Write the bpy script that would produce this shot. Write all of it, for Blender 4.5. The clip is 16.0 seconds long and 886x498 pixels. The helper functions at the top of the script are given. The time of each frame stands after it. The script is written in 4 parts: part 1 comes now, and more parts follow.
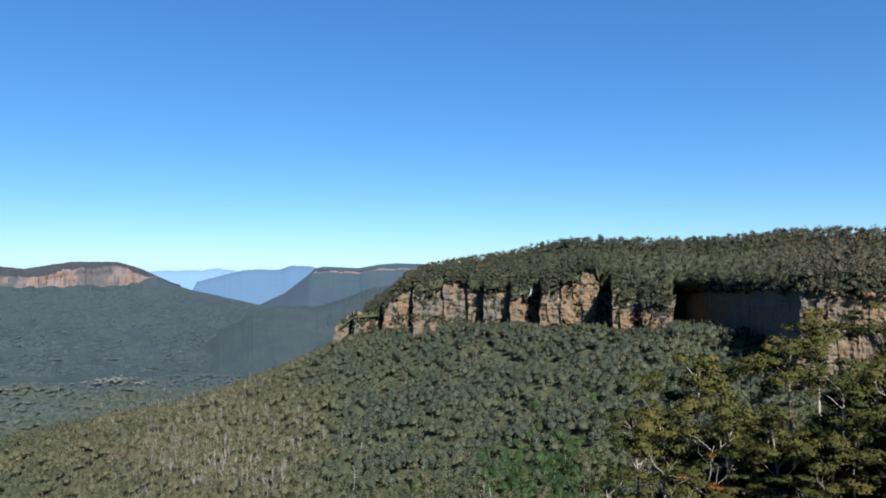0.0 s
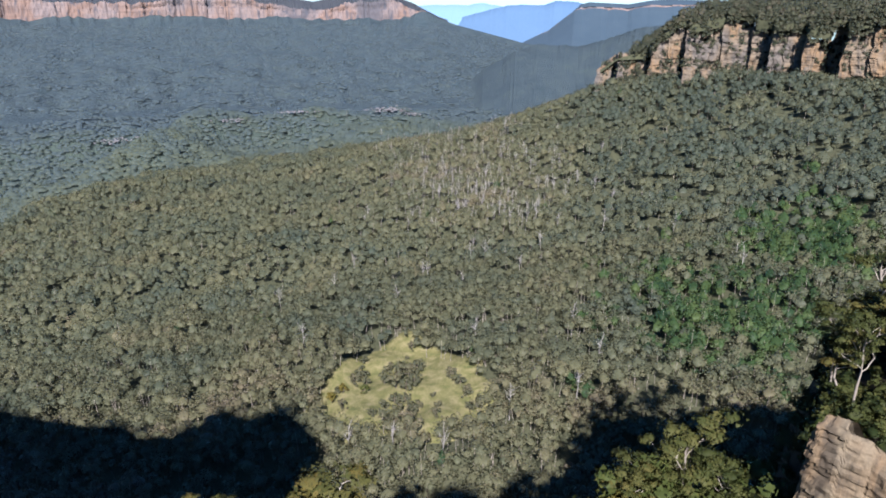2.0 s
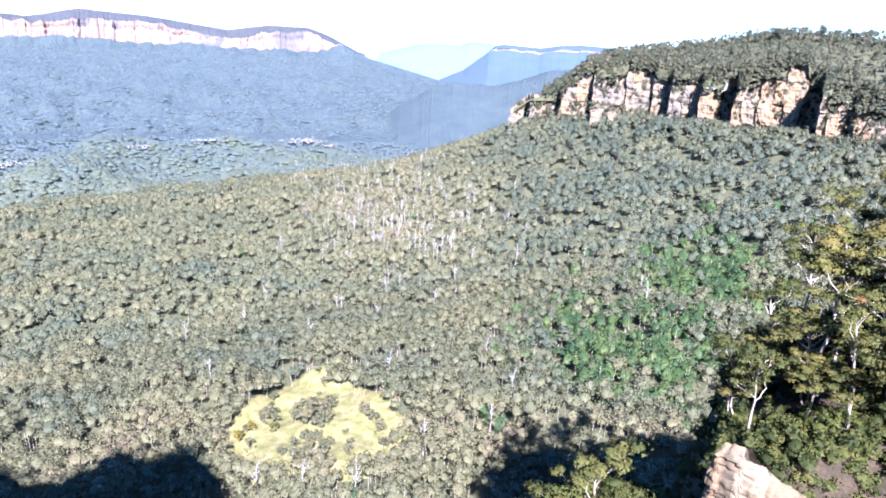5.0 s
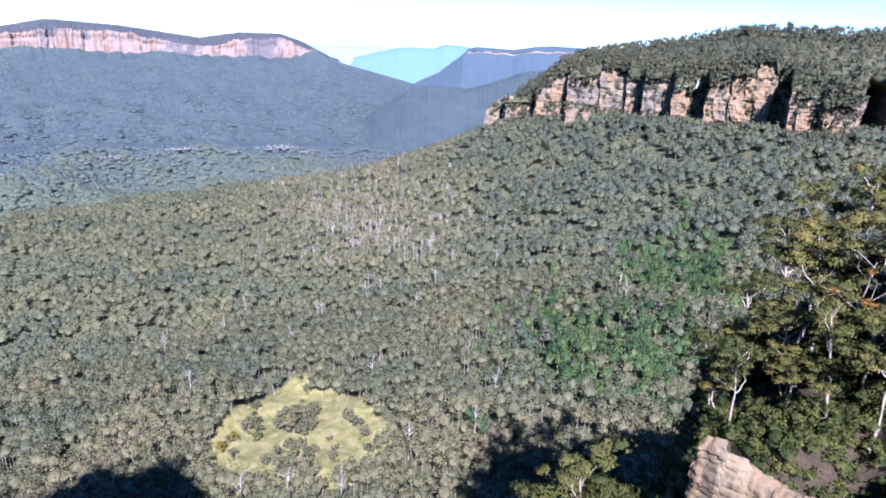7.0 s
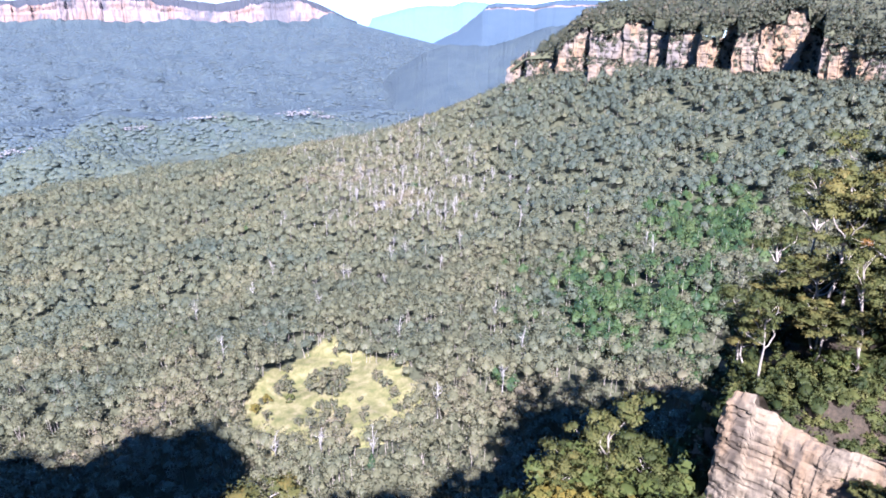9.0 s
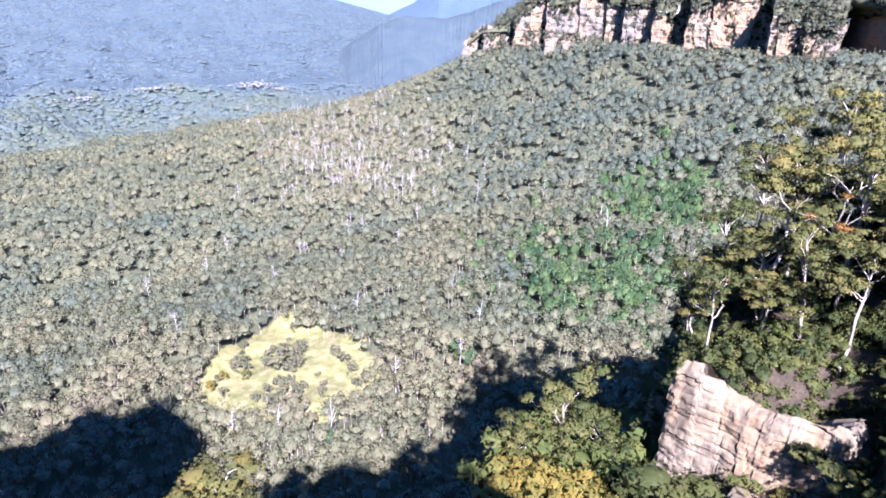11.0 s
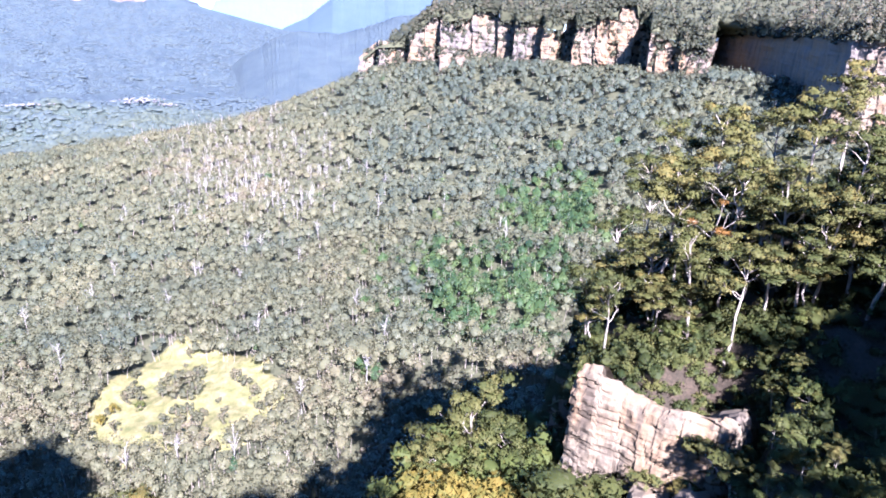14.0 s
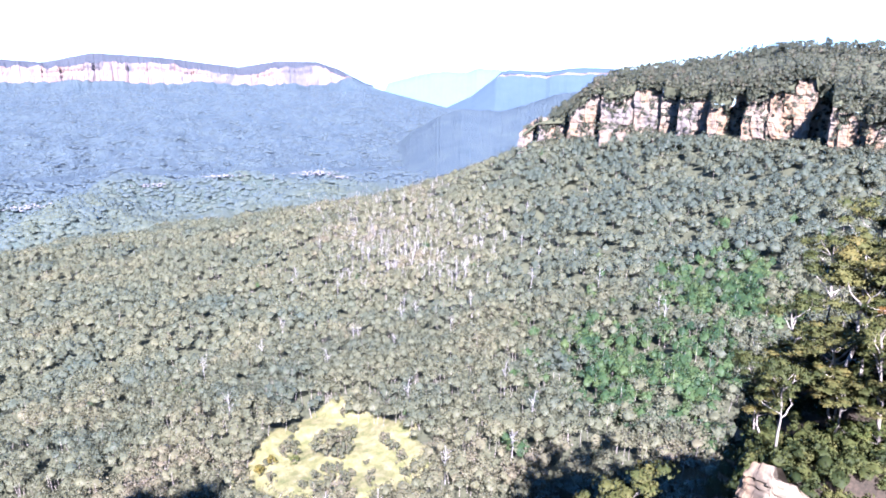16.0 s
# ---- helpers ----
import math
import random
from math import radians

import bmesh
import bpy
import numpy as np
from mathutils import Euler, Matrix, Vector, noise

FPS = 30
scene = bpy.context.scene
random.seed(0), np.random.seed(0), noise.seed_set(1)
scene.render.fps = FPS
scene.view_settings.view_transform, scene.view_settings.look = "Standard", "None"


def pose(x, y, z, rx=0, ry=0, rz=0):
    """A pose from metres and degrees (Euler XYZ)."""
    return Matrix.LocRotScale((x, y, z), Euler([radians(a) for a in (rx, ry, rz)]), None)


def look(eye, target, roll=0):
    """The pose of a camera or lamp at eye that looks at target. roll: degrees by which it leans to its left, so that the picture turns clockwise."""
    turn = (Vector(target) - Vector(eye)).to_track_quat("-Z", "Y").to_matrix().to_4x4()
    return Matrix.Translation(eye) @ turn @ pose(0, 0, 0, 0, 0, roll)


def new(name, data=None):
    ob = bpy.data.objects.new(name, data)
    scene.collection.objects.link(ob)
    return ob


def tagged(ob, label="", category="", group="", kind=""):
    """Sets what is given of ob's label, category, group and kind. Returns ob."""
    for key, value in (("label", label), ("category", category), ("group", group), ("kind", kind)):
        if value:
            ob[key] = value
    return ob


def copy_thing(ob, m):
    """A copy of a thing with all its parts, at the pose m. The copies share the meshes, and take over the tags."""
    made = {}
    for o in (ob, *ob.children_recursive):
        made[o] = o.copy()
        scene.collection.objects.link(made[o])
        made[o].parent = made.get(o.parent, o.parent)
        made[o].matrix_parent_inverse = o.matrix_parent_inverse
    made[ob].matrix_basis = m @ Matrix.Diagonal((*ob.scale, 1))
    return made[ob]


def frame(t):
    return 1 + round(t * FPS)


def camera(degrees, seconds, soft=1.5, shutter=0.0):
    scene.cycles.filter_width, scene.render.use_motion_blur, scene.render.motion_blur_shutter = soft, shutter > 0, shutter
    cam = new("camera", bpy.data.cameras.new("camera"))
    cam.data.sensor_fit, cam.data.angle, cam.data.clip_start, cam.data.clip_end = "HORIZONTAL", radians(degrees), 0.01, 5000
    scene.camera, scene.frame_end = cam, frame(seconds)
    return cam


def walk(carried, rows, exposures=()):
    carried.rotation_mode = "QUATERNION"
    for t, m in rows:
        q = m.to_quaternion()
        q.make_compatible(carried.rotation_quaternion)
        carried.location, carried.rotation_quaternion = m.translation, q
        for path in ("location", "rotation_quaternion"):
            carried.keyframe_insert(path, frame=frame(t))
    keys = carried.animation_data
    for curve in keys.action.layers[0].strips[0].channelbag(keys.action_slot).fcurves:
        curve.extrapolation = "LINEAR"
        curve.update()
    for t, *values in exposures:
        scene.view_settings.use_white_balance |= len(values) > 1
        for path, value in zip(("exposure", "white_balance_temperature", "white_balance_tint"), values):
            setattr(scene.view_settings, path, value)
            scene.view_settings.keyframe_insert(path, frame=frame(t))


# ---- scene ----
cam = camera(65.95, 16.0, soft=1.8)
PATH = [
    (0.0, pose(0, 0, 0, 91.30, 0.00, -0.00)),
    (0.5, pose(0, 0, 0, 89.66, -1.47, -6.20)),
    (1.0, pose(0, 0, 0, 84.62, -3.73, 0.52)),
    (1.5, pose(0, 0, 0, 76.47, -0.42, 15.82)),
    (2.0, pose(0, 0, 0, 69.85, -0.47, 21.38)),
    (2.5, pose(0, 0, 0, 65.11, 0.62, 24.30)),
    (3.0, pose(0, 0, 0, 63.46, 0.37, 24.67)),
    (3.5, pose(0, 0, 0, 64.86, -0.49, 23.39)),
    (4.0, pose(0, 0, 0, 69.44, -1.58, 21.66)),
    (4.5, pose(0, 0, 0, 71.64, -2.91, 18.02)),
    (4.7, pose(0, 0, 0, 72.62, -3.66, 16.04)),
    (6.8, pose(0, 0, 0, 73.16, -2.54, 12.69)),
    (7.0, pose(0, 0, 0, 73.21, -2.23, 12.72)),
    (7.5, pose(0, 0, 0, 71.98, -1.94, 12.77)),
    (8.0, pose(0, 0, 0, 71.16, -1.33, 12.40)),
    (8.5, pose(0, 0, 0, 69.28, -1.48, 14.15)),
    (8.7, pose(0, 0, 0, 70.06, -0.49, 14.55)),
    (10.8, pose(0, 0, 0, 67.74, -0.97, 12.17)),
    (11.0, pose(0, 0, 0, 67.87, -1.29, 10.78)),
    (11.5, pose(0, 0, 0, 68.72, -2.09, 5.60)),
    (12.0, pose(0, 0, 0, 69.32, -3.19, 3.84)),
    (12.5, pose(0, 0, 0, 69.14, -3.07, 3.09)),
    (13.0, pose(0, 0, 0, 69.33, -2.65, 3.02)),
    (13.5, pose(0, 0, 0, 69.62, -2.52, 2.63)),
    (14.0, pose(0, 0, 0, 69.34, -2.38, 2.44)),
    (14.5, pose(0, 0, 0, 69.50, -1.94, 2.64)),
    (15.0, pose(0, 0, 0, 69.36, -1.56, 4.10)),
    (15.5, pose(0, 0, 0, 71.48, -0.75, 7.84)),
    (16.0, pose(0, 0, 0, 75.03, -0.89, 15.37)),
]
walk(cam, PATH, [(0.0, 1.6, 5800, 12), (1.2, 1.48, 5850, 15), (2.0, 2.05, 5600, 21), (3.5, 3.3, 5450, 31), (4.7, 3.6, 5300, 31), (7.0, 2.8, 5200, 33), (8.5, 3.1, 5200, 33), (11.0, 3.5, 5200, 38), (15.0, 3.68, 5200, 38), (16.0, 3.6, 5150, 36)])


# ---- light ----
SUN_AZ, SUN_EL = 200.0, 40.0        # towards the sun: degrees to the left of +y, and above the horizon


def ray(az, el):
    a, e = radians(az), radians(el)
    return Vector((-math.sin(a) * math.cos(e), math.cos(a) * math.cos(e), math.sin(e)))


world = bpy.data.worlds.new("sky")
scene.world = world
world.use_nodes = True
wn = world.node_tree
sky = wn.nodes.new("ShaderNodeTexSky")
sky.sky_type = "NISHITA"
sky.sun_disc = False
sky.sun_elevation = radians(SUN_EL)
sky.sun_rotation = radians(-SUN_AZ)
sky.altitude = 900
sky.air_density = 1.0
sky.dust_density = 0.0
sky.ozone_density = 4.0
rich = wn.nodes.new("ShaderNodeHueSaturation")
rich.inputs["Saturation"].default_value = 1.25
clear = wn.nodes.new("ShaderNodeMix")          # clean winter air: no warm band at the horizon
clear.data_type, clear.blend_type = "RGBA", "MULTIPLY"
clear.inputs[0].default_value = 1.0
clear.inputs[7].default_value = (0.72, 0.98, 1.16, 1)
level = wn.nodes.new("ShaderNodeGamma")
level.inputs["Gamma"].default_value = 0.76
wn.links.new(sky.outputs[0], level.inputs["Color"])
wn.links.new(level.outputs[0], rich.inputs["Color"])
wn.links.new(rich.outputs[0], clear.inputs[6])
wn.links.new(clear.outputs[2], wn.nodes["Background"].inputs[0])
wn.nodes["Background"].inputs[1].default_value = 0.056

sun = new("sun", bpy.data.lights.new("sun", "SUN"))
sun.data.energy = 5.0
sun.data.angle = radians(0.5)
sun.data.color = (1.0, 0.91, 0.78)
sun.matrix_basis = look(ray(SUN_AZ, SUN_EL) * 100, (0, 0, 0))


# ---- materials ----
def nodes_of(name):
    m = bpy.data.materials.new(name)
    m.use_nodes = True
    return m, m.node_tree, m.node_tree.nodes["Principled BSDF"]


def noise_node(nt, scale, detail=4.0, rough=0.6, vec=None):
    n = nt.nodes.new("ShaderNodeTexNoise")
    n.inputs["Scale"].default_value = scale
    n.inputs["Detail"].default_value = detail
    n.inputs["Roughness"].default_value = rough
    if vec is not None:
        nt.links.new(vec, n.inputs["Vector"])
    return n.outputs["Fac"]


def ramp(nt, fac, *stops):
    r = nt.nodes.new("ShaderNodeValToRGB")
    while len(r.color_ramp.elements) < len(stops):
        r.color_ramp.elements.new(0.5)
    for e, (p, c) in zip(r.color_ramp.elements, stops):
        e.position, e.color = p, (*c, 1)
    nt.links.new(fac, r.inputs[0])
    return r.outputs[0]


def mixed(nt, fac, a, b, mode="MIX"):
    m = nt.nodes.new("ShaderNodeMix")
    m.data_type, m.blend_type = "RGBA", mode
    for value, socket in ((fac, m.inputs[0]), (a, m.inputs[6]), (b, m.inputs[7])):
        if isinstance(value, (int, float)):
            socket.default_value = value
        elif isinstance(value, tuple):
            socket.default_value = (*value, 1)
        else:
            nt.links.new(value, socket)
    return m.outputs[2]


def where(nt, sx=1, sy=1, sz=1):
    """Object coordinates, stretched."""
    c = nt.nodes.new("ShaderNodeTexCoord")
    m = nt.nodes.new("ShaderNodeMapping")
    m.inputs["Scale"].default_value = (sx, sy, sz)
    nt.links.new(c.outputs["Object"], m.inputs[0])
    return m.outputs[0]


def bumped(nt, bsdf, height, strength=0.5, distance=0.3):
    b = nt.nodes.new("ShaderNodeBump")
    b.inputs["Strength"].default_value, b.inputs["Distance"].default_value = strength, distance
    nt.links.new(height, b.inputs["Height"])
    nt.links.new(b.outputs[0], bsdf.inputs["Normal"])


def foliage(name, *stops, sheen=0.12, open_share=0.2):
    """Leaves, with a tint of their own for each tree and a finer one for each spray; a share of each spray is gaps between its leaves."""
    m, nt, b = nodes_of(name)
    a = nt.nodes.new("ShaderNodeAttribute")
    a.attribute_name = "tint"
    col = ramp(nt, a.outputs["Fac"], *stops)
    n = noise_node(nt, 0.35, 3, 0.7, where(nt))
    dark = ramp(nt, n, (0.3, (0.78, 0.78, 0.78)), (0.7, (1.25, 1.25, 1.22)))
    col = mixed(nt, 1.0, col, dark, "MULTIPLY")
    nt.links.new(col, b.inputs["Base Color"])
    b.inputs["Roughness"].default_value = 0.6
    b.inputs["Specular IOR Level"].default_value = sheen
    gaps, both = nt.nodes.new("ShaderNodeBsdfTransparent"), nt.nodes.new("ShaderNodeMixShader")
    both.inputs[0].default_value = open_share
    nt.links.new(b.outputs[0], both.inputs[1])
    nt.links.new(gaps.outputs[0], both.inputs[2])
    nt.links.new(both.outputs[0], nt.nodes["Material Output"].inputs["Surface"])
    return m


def plain_ground(name, scale, *stops, bump=0.6, depth=0.5):
    m, nt, b = nodes_of(name)
    v = where(nt)
    n1, n2 = noise_node(nt, scale, 6, 0.65, v), noise_node(nt, scale * 9, 4, 0.6, v)
    f = mixed(nt, 0.45, n1, n2)
    nt.links.new(ramp(nt, f, *stops), b.inputs["Base Color"])
    b.inputs["Roughness"].default_value = 0.95
    b.inputs["Specular IOR Level"].default_value = 0.1
    bumped(nt, b, n2, bump, depth)
    return m


def rock(name, scale, pale, warm, grey, stain, banded=0.55):
    """Bedded sandstone: level bands, warm iron patches, dark vertical water stains."""
    m, nt, b = nodes_of(name)
    v = where(nt)
    beds = noise_node(nt, scale, 5, 0.65, where(nt, 0.12, 0.12, 2.2))
    blotch = noise_node(nt, scale * 0.16, 3, 0.55, where(nt, 1, 1, 0.5))
    streak = noise_node(nt, scale * 0.8, 4, 0.6, where(nt, 1.6, 1.6, 0.12))
    grain = noise_node(nt, scale * 6, 5, 0.7, v)
    col = ramp(nt, blotch, (0.38, grey), (0.48, pale), (0.57, warm), (0.66, pale))
    col = mixed(nt, banded, col, ramp(nt, beds, (0.3, (0.45, 0.42, 0.4)), (0.5, (1, 1, 1)), (0.7, (1.12, 1.05, 0.95))), "MULTIPLY")
    col = mixed(nt, ramp(nt, streak, (0.52, (0, 0, 0)), (0.66, (0.85, 0.85, 0.85))), col, stain)
    col = mixed(nt, 0.5, col, ramp(nt, grain, (0.3, (0.6, 0.6, 0.6)), (0.65, (1.15, 1.15, 1.15))), "MULTIPLY")
    nt.links.new(col, b.inputs["Base Color"])
    b.inputs["Roughness"].default_value = 0.9
    b.inputs["Specular IOR Level"].default_value = 0.15
    bumped(nt, b, mixed(nt, 0.5, beds, grain), 0.7, 0.8 / scale * 0.15)
    return m


def bark(name, pale, dark, scale=1.2):
    m, nt, b = nodes_of(name)
    n = noise_node(nt, scale, 4, 0.6, where(nt, 2, 2, 0.35))
    g = noise_node(nt, scale * 8, 3, 0.6, where(nt))
    nt.links.new(ramp(nt, mixed(nt, 0.3, n, g), (0.35, dark), (0.55, pale)), b.inputs["Base Color"])
    b.inputs["Roughness"].default_value = 0.75
    bumped(nt, b, g, 0.4, 0.05)
    return m


LEAF_SLOPE = foliage("eucalypt_leaves", (0.0, (0.028, 0.036, 0.025)), (0.35, (0.044, 0.048, 0.027)), (0.65, (0.057, 0.057, 0.030)), (0.88, (0.068, 0.059, 0.035)), (1.0, (0.077, 0.066, 0.049)))
LEAF_GULLY = foliage("rainforest_leaves", (0.0, (0.010, 0.022, 0.009)), (0.5, (0.020, 0.037, 0.012)), (1.0, (0.035, 0.050, 0.016)))
# the low end of this ramp is leaf colour with haze blue painted in
LEAF_VALLEY_HAZE = foliage("valley_haze_leaves", (0.0, (0.035, 0.049, 0.054)), (0.5, (0.040, 0.053, 0.046)), (1.0, (0.046, 0.054, 0.033)), open_share=0.3)
LEAF_PLATEAU = foliage("heath_leaves", (0.0, (0.014, 0.018, 0.011)), (0.5, (0.027, 0.030, 0.017)), (1.0, (0.048, 0.041, 0.026)))
LEAF_NEAR = foliage("gum_leaves", (0.0, (0.010, 0.015, 0.005)), (0.35, (0.029, 0.034, 0.010)), (0.75, (0.050, 0.049, 0.015)), (1.0, (0.070, 0.056, 0.015)), sheen=0.05)
LEAF_RUST = foliage("rust_leaves", (0.0, (0.060, 0.032, 0.008)), (1.0, (0.092, 0.048, 0.012)), sheen=0.05)
LEAF_SHRUB = foliage("shrub_leaves", (0.0, (0.012, 0.022, 0.007)), (0.6, (0.036, 0.045, 0.012)), (1.0, (0.080, 0.061, 0.012)), sheen=0.05)
FLOOR = plain_ground("forest_floor", 0.12, (0.3, (0.024, 0.028, 0.015)), (0.5, (0.039, 0.042, 0.023)), (0.7, (0.055, 0.054, 0.030)))
SOIL = plain_ground("spur_soil", 0.25, (0.3, (0.010, 0.010, 0.007)), (0.5, (0.022, 0.018, 0.012)), (0.7, (0.044, 0.033, 0.022)))
GRASS = plain_ground("dry_grass", 0.16, (0.36, (0.038, 0.048, 0.017)), (0.48, (0.084, 0.082, 0.029)), (0.60, (0.144, 0.127, 0.064)), bump=0.8)
# far woods and valley floor: the blue of distance haze is put into the colour
HAZE_WOODS = plain_ground("distant_haze_woods", 0.012, (0.38, (0.024, 0.038, 0.043)), (0.5, (0.033, 0.047, 0.053)), (0.62, (0.041, 0.057, 0.055)), bump=1.0, depth=14)
VALLEY_HAZE = plain_ground("valley_haze_floor", 0.02, (0.34, (0.029, 0.044, 0.039)), (0.5, (0.037, 0.051, 0.042)), (0.66, (0.042, 0.055, 0.040)), bump=1.0, depth=6)
FAR_CAP_HAZE = plain_ground("far_cap_haze_woods", 0.015, (0.3, (0.022, 0.027, 0.034)), (0.6, (0.037, 0.041, 0.044)), bump=1.0, depth=8)
CLIFF = rock("cliff_sandstone", 0.16, (0.108, 0.086, 0.059), (0.118, 0.080, 0.044), (0.078, 0.070, 0.059), (0.052, 0.047, 0.039), banded=0.35)
CRAG = rock("crag_sandstone", 0.55, (0.104, 0.086, 0.057), (0.098, 0.070, 0.040), (0.072, 0.061, 0.044), (0.042, 0.035, 0.025), banded=0.2)
# far rock: its grey and stain tones are turned blue for haze
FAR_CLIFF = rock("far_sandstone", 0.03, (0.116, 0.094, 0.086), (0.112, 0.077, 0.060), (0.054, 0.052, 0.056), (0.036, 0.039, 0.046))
STONE = plain_ground("river_stone", 0.1, (0.3, (0.064, 0.064, 0.068)), (0.7, (0.099, 0.096, 0.096)))
BARK = bark("gum_bark", (0.186, 0.168, 0.139), (0.084, 0.068, 0.052))
DEAD_BARK = bark("bleached_wood", (0.187, 0.178, 0.163), (0.102, 0.095, 0.088))
DARK_BARK = bark("dark_bark", (0.106, 0.086, 0.066), (0.040, 0.033, 0.026))


# ---- shape helpers ----
def smooth(a, b, x):
    t = np.clip((np.asarray(x, float) - a) / (b - a), 0, 1)
    return t * t * (3 - 2 * t)


WAVES = np.random.default_rng(5).normal(size=(3, 24, 4))


def waves(x, y, size, kind=0):
    """A smooth rolling field between about -1 and 1."""
    out = 0.0
    for i, (a, b, c, d) in enumerate(WAVES[kind]):
        k = (0.6 + 0.12 * i) * 2.2 / size
        h = math.hypot(a, b) + 1e-6
        out = out + np.sin((a * x + b * y) / h * k + 9 * c + 4 * d) / (1 + 0.12 * i)
    return out / 5.5


def mesh_from(name, verts, faces, material, smooth_shade=True):
    me = bpy.data.meshes.new(name)
    verts, faces = np.asarray(verts, np.float32), np.asarray(faces, np.int32)
    n, k = faces.shape
    me.vertices.add(len(verts))
    me.vertices.foreach_set("co", verts.ravel())
    me.loops.add(n * k)
    me.loops.foreach_set("vertex_index", faces.ravel())
    me.polygons.add(n)
    me.polygons.foreach_set("loop_start", np.arange(0, n * k, k, dtype=np.int32))
    me.polygons.foreach_set("use_smooth", np.full(n, smooth_shade))
    me.update(calc_edges=True)
    me.materials.append(material)
    return me


def sheet(name, grid, material, smooth_shade=True, wrap=False):
    """A mesh from a grid of points (rows, columns, 3)."""
    r, c, _ = grid.shape
    i = np.arange(r - 1)[:, None] * c
    j = np.arange(c if wrap else c - 1)[None, :]
    j2 = (j + 1) % c
    f = np.stack([i + j, i + j2, i + c + j2, i + c + j], -1).reshape(-1, 4)
    return mesh_from(name, grid.reshape(-1, 3), f, material, smooth_shade)


def part(name, me, parent, label=""):
    ob = new(name, me)
    ob.parent = parent
    return tagged(ob, label)


def polar(az, r, z):
    a = np.radians(az)
    return np.stack([-np.sin(a) * r, np.cos(a) * r, z + 0 * a * r], -1)


def domes(centre, radius, rng, flat, sides, rings):
    """Billowing domes, as vertices (n, k, 3), directions (n, k, 3) and triangles of one dome."""
    n = len(centre)
    dirs = [(0.0, 0.0, 1.0)]
    for q in range(1, rings + 1):
        a = radians(28 + 92 * q / rings)
        dirs += [(math.sin(a) * math.cos(2 * math.pi * (k + q * 0.5) / sides), math.sin(a) * math.sin(2 * math.pi * (k + q * 0.5) / sides), math.cos(a)) for k in range(sides)]
    dirs = np.array(dirs)
    tri = [(0, 1 + k, 1 + (k + 1) % sides) for k in range(sides)]
    for q in range(rings - 1):
        a, b = 1 + q * sides, 1 + (q + 1) * sides
        for k in range(sides):
            k2 = (k + 1) % sides
            tri += [(a + k, b + k, a + k2), (a + k2, b + k, b + k2)]
    spin = rng.uniform(0, 6.283, n)
    c, sn = np.cos(spin)[:, None], np.sin(spin)[:, None]
    d = np.stack([dirs[None, :, 0] * c - dirs[None, :, 1] * sn, dirs[None, :, 0] * sn + dirs[None, :, 1] * c, np.repeat(dirs[None, :, 2], n, 0)], -1)
    lump = rng.uniform(0.68, 1.02, (n, len(dirs), 1))
    return centre[:, None] + d * lump * radius[:, None, None] * np.array([1, 1, flat]), d, np.array(tri)


def leaves(name, centre, radius, count, size, tint, material, rng, flat=0.75, up=0.35, sides=6, rings=2, core=0.78, cores=None):
    """Crowns as one mesh: a billowing dome for each clump, with sprays of leaves standing out of it."""
    idx = np.repeat(np.arange(len(centre)), count)
    n = len(idx)
    d = rng.normal(size=(n, 3))
    d[:, 2] = d[:, 2] + up
    d /= np.linalg.norm(d, axis=1)[:, None]
    rad = radius[idx] * rng.uniform(0.7, 1.12, n)
    p = centre[idx] + d * rad[:, None] * np.array([1, 1, flat])
    t1 = rng.normal(size=(n, 3))
    nrm = d + 0.7 * rng.normal(size=(n, 3))
    nrm /= np.linalg.norm(nrm, axis=1)[:, None]
    t1 -= nrm * (t1 * nrm).sum(1)[:, None]
    t1 /= np.linalg.norm(t1, axis=1)[:, None]
    t2 = np.cross(nrm, t1)
    s = (size[idx] * rng.uniform(0.6, 1.4, n))[:, None]
    v = np.stack([p + t1 * s, p - t1 * 0.55 * s + t2 * 0.8 * s, p - t1 * 0.55 * s - t2 * 0.8 * s], 1)
    soft = 0.6 * d + 0.22 * nrm
    soft[:, 2] += 0.45
    dc, dr, dt, df = (centre, radius * core, tint, flat) if cores is None else cores
    dv, dd, tri = domes(dc, dr, rng, df, sides, rings)
    k = dv.shape[1]
    dd = 0.6 * dd + 0.2 * rng.normal(size=dd.shape) + np.array([0, 0, 0.45])
    verts = np.concatenate([v.reshape(-1, 3), dv.reshape(-1, 3)])
    norm = np.concatenate([np.repeat(soft, 3, 0), dd.reshape(-1, 3)])
    norm /= np.linalg.norm(norm, axis=1)[:, None]
    faces = np.concatenate([np.arange(3 * n).reshape(-1, 3), (3 * n + np.arange(len(dc))[:, None, None] * k + tri[None]).reshape(-1, 3)])
    me = mesh_from(name, verts, faces, material, True)
    me.normals_split_custom_set_from_vertices(norm.tolist())
    at = me.attributes.new("tint", "FLOAT", "FACE")
    # cores take a slightly darker tint, painting in the shade inside a crown
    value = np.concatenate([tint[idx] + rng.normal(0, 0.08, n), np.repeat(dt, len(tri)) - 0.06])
    at.data.foreach_set("value", np.clip(value, 0, 1).astype(np.float32))
    return me


# ---- land ----
LINE = np.array([(520, 300, -40), (300, 560, -64), (215, 668, -72), (135, 768, -81), (59, 848, -83), (-60, 930, -95),
                 (-134, 991, -103), (-60, 1200, -110), (150, 1500, -110)], float)   # foot of the cliffs


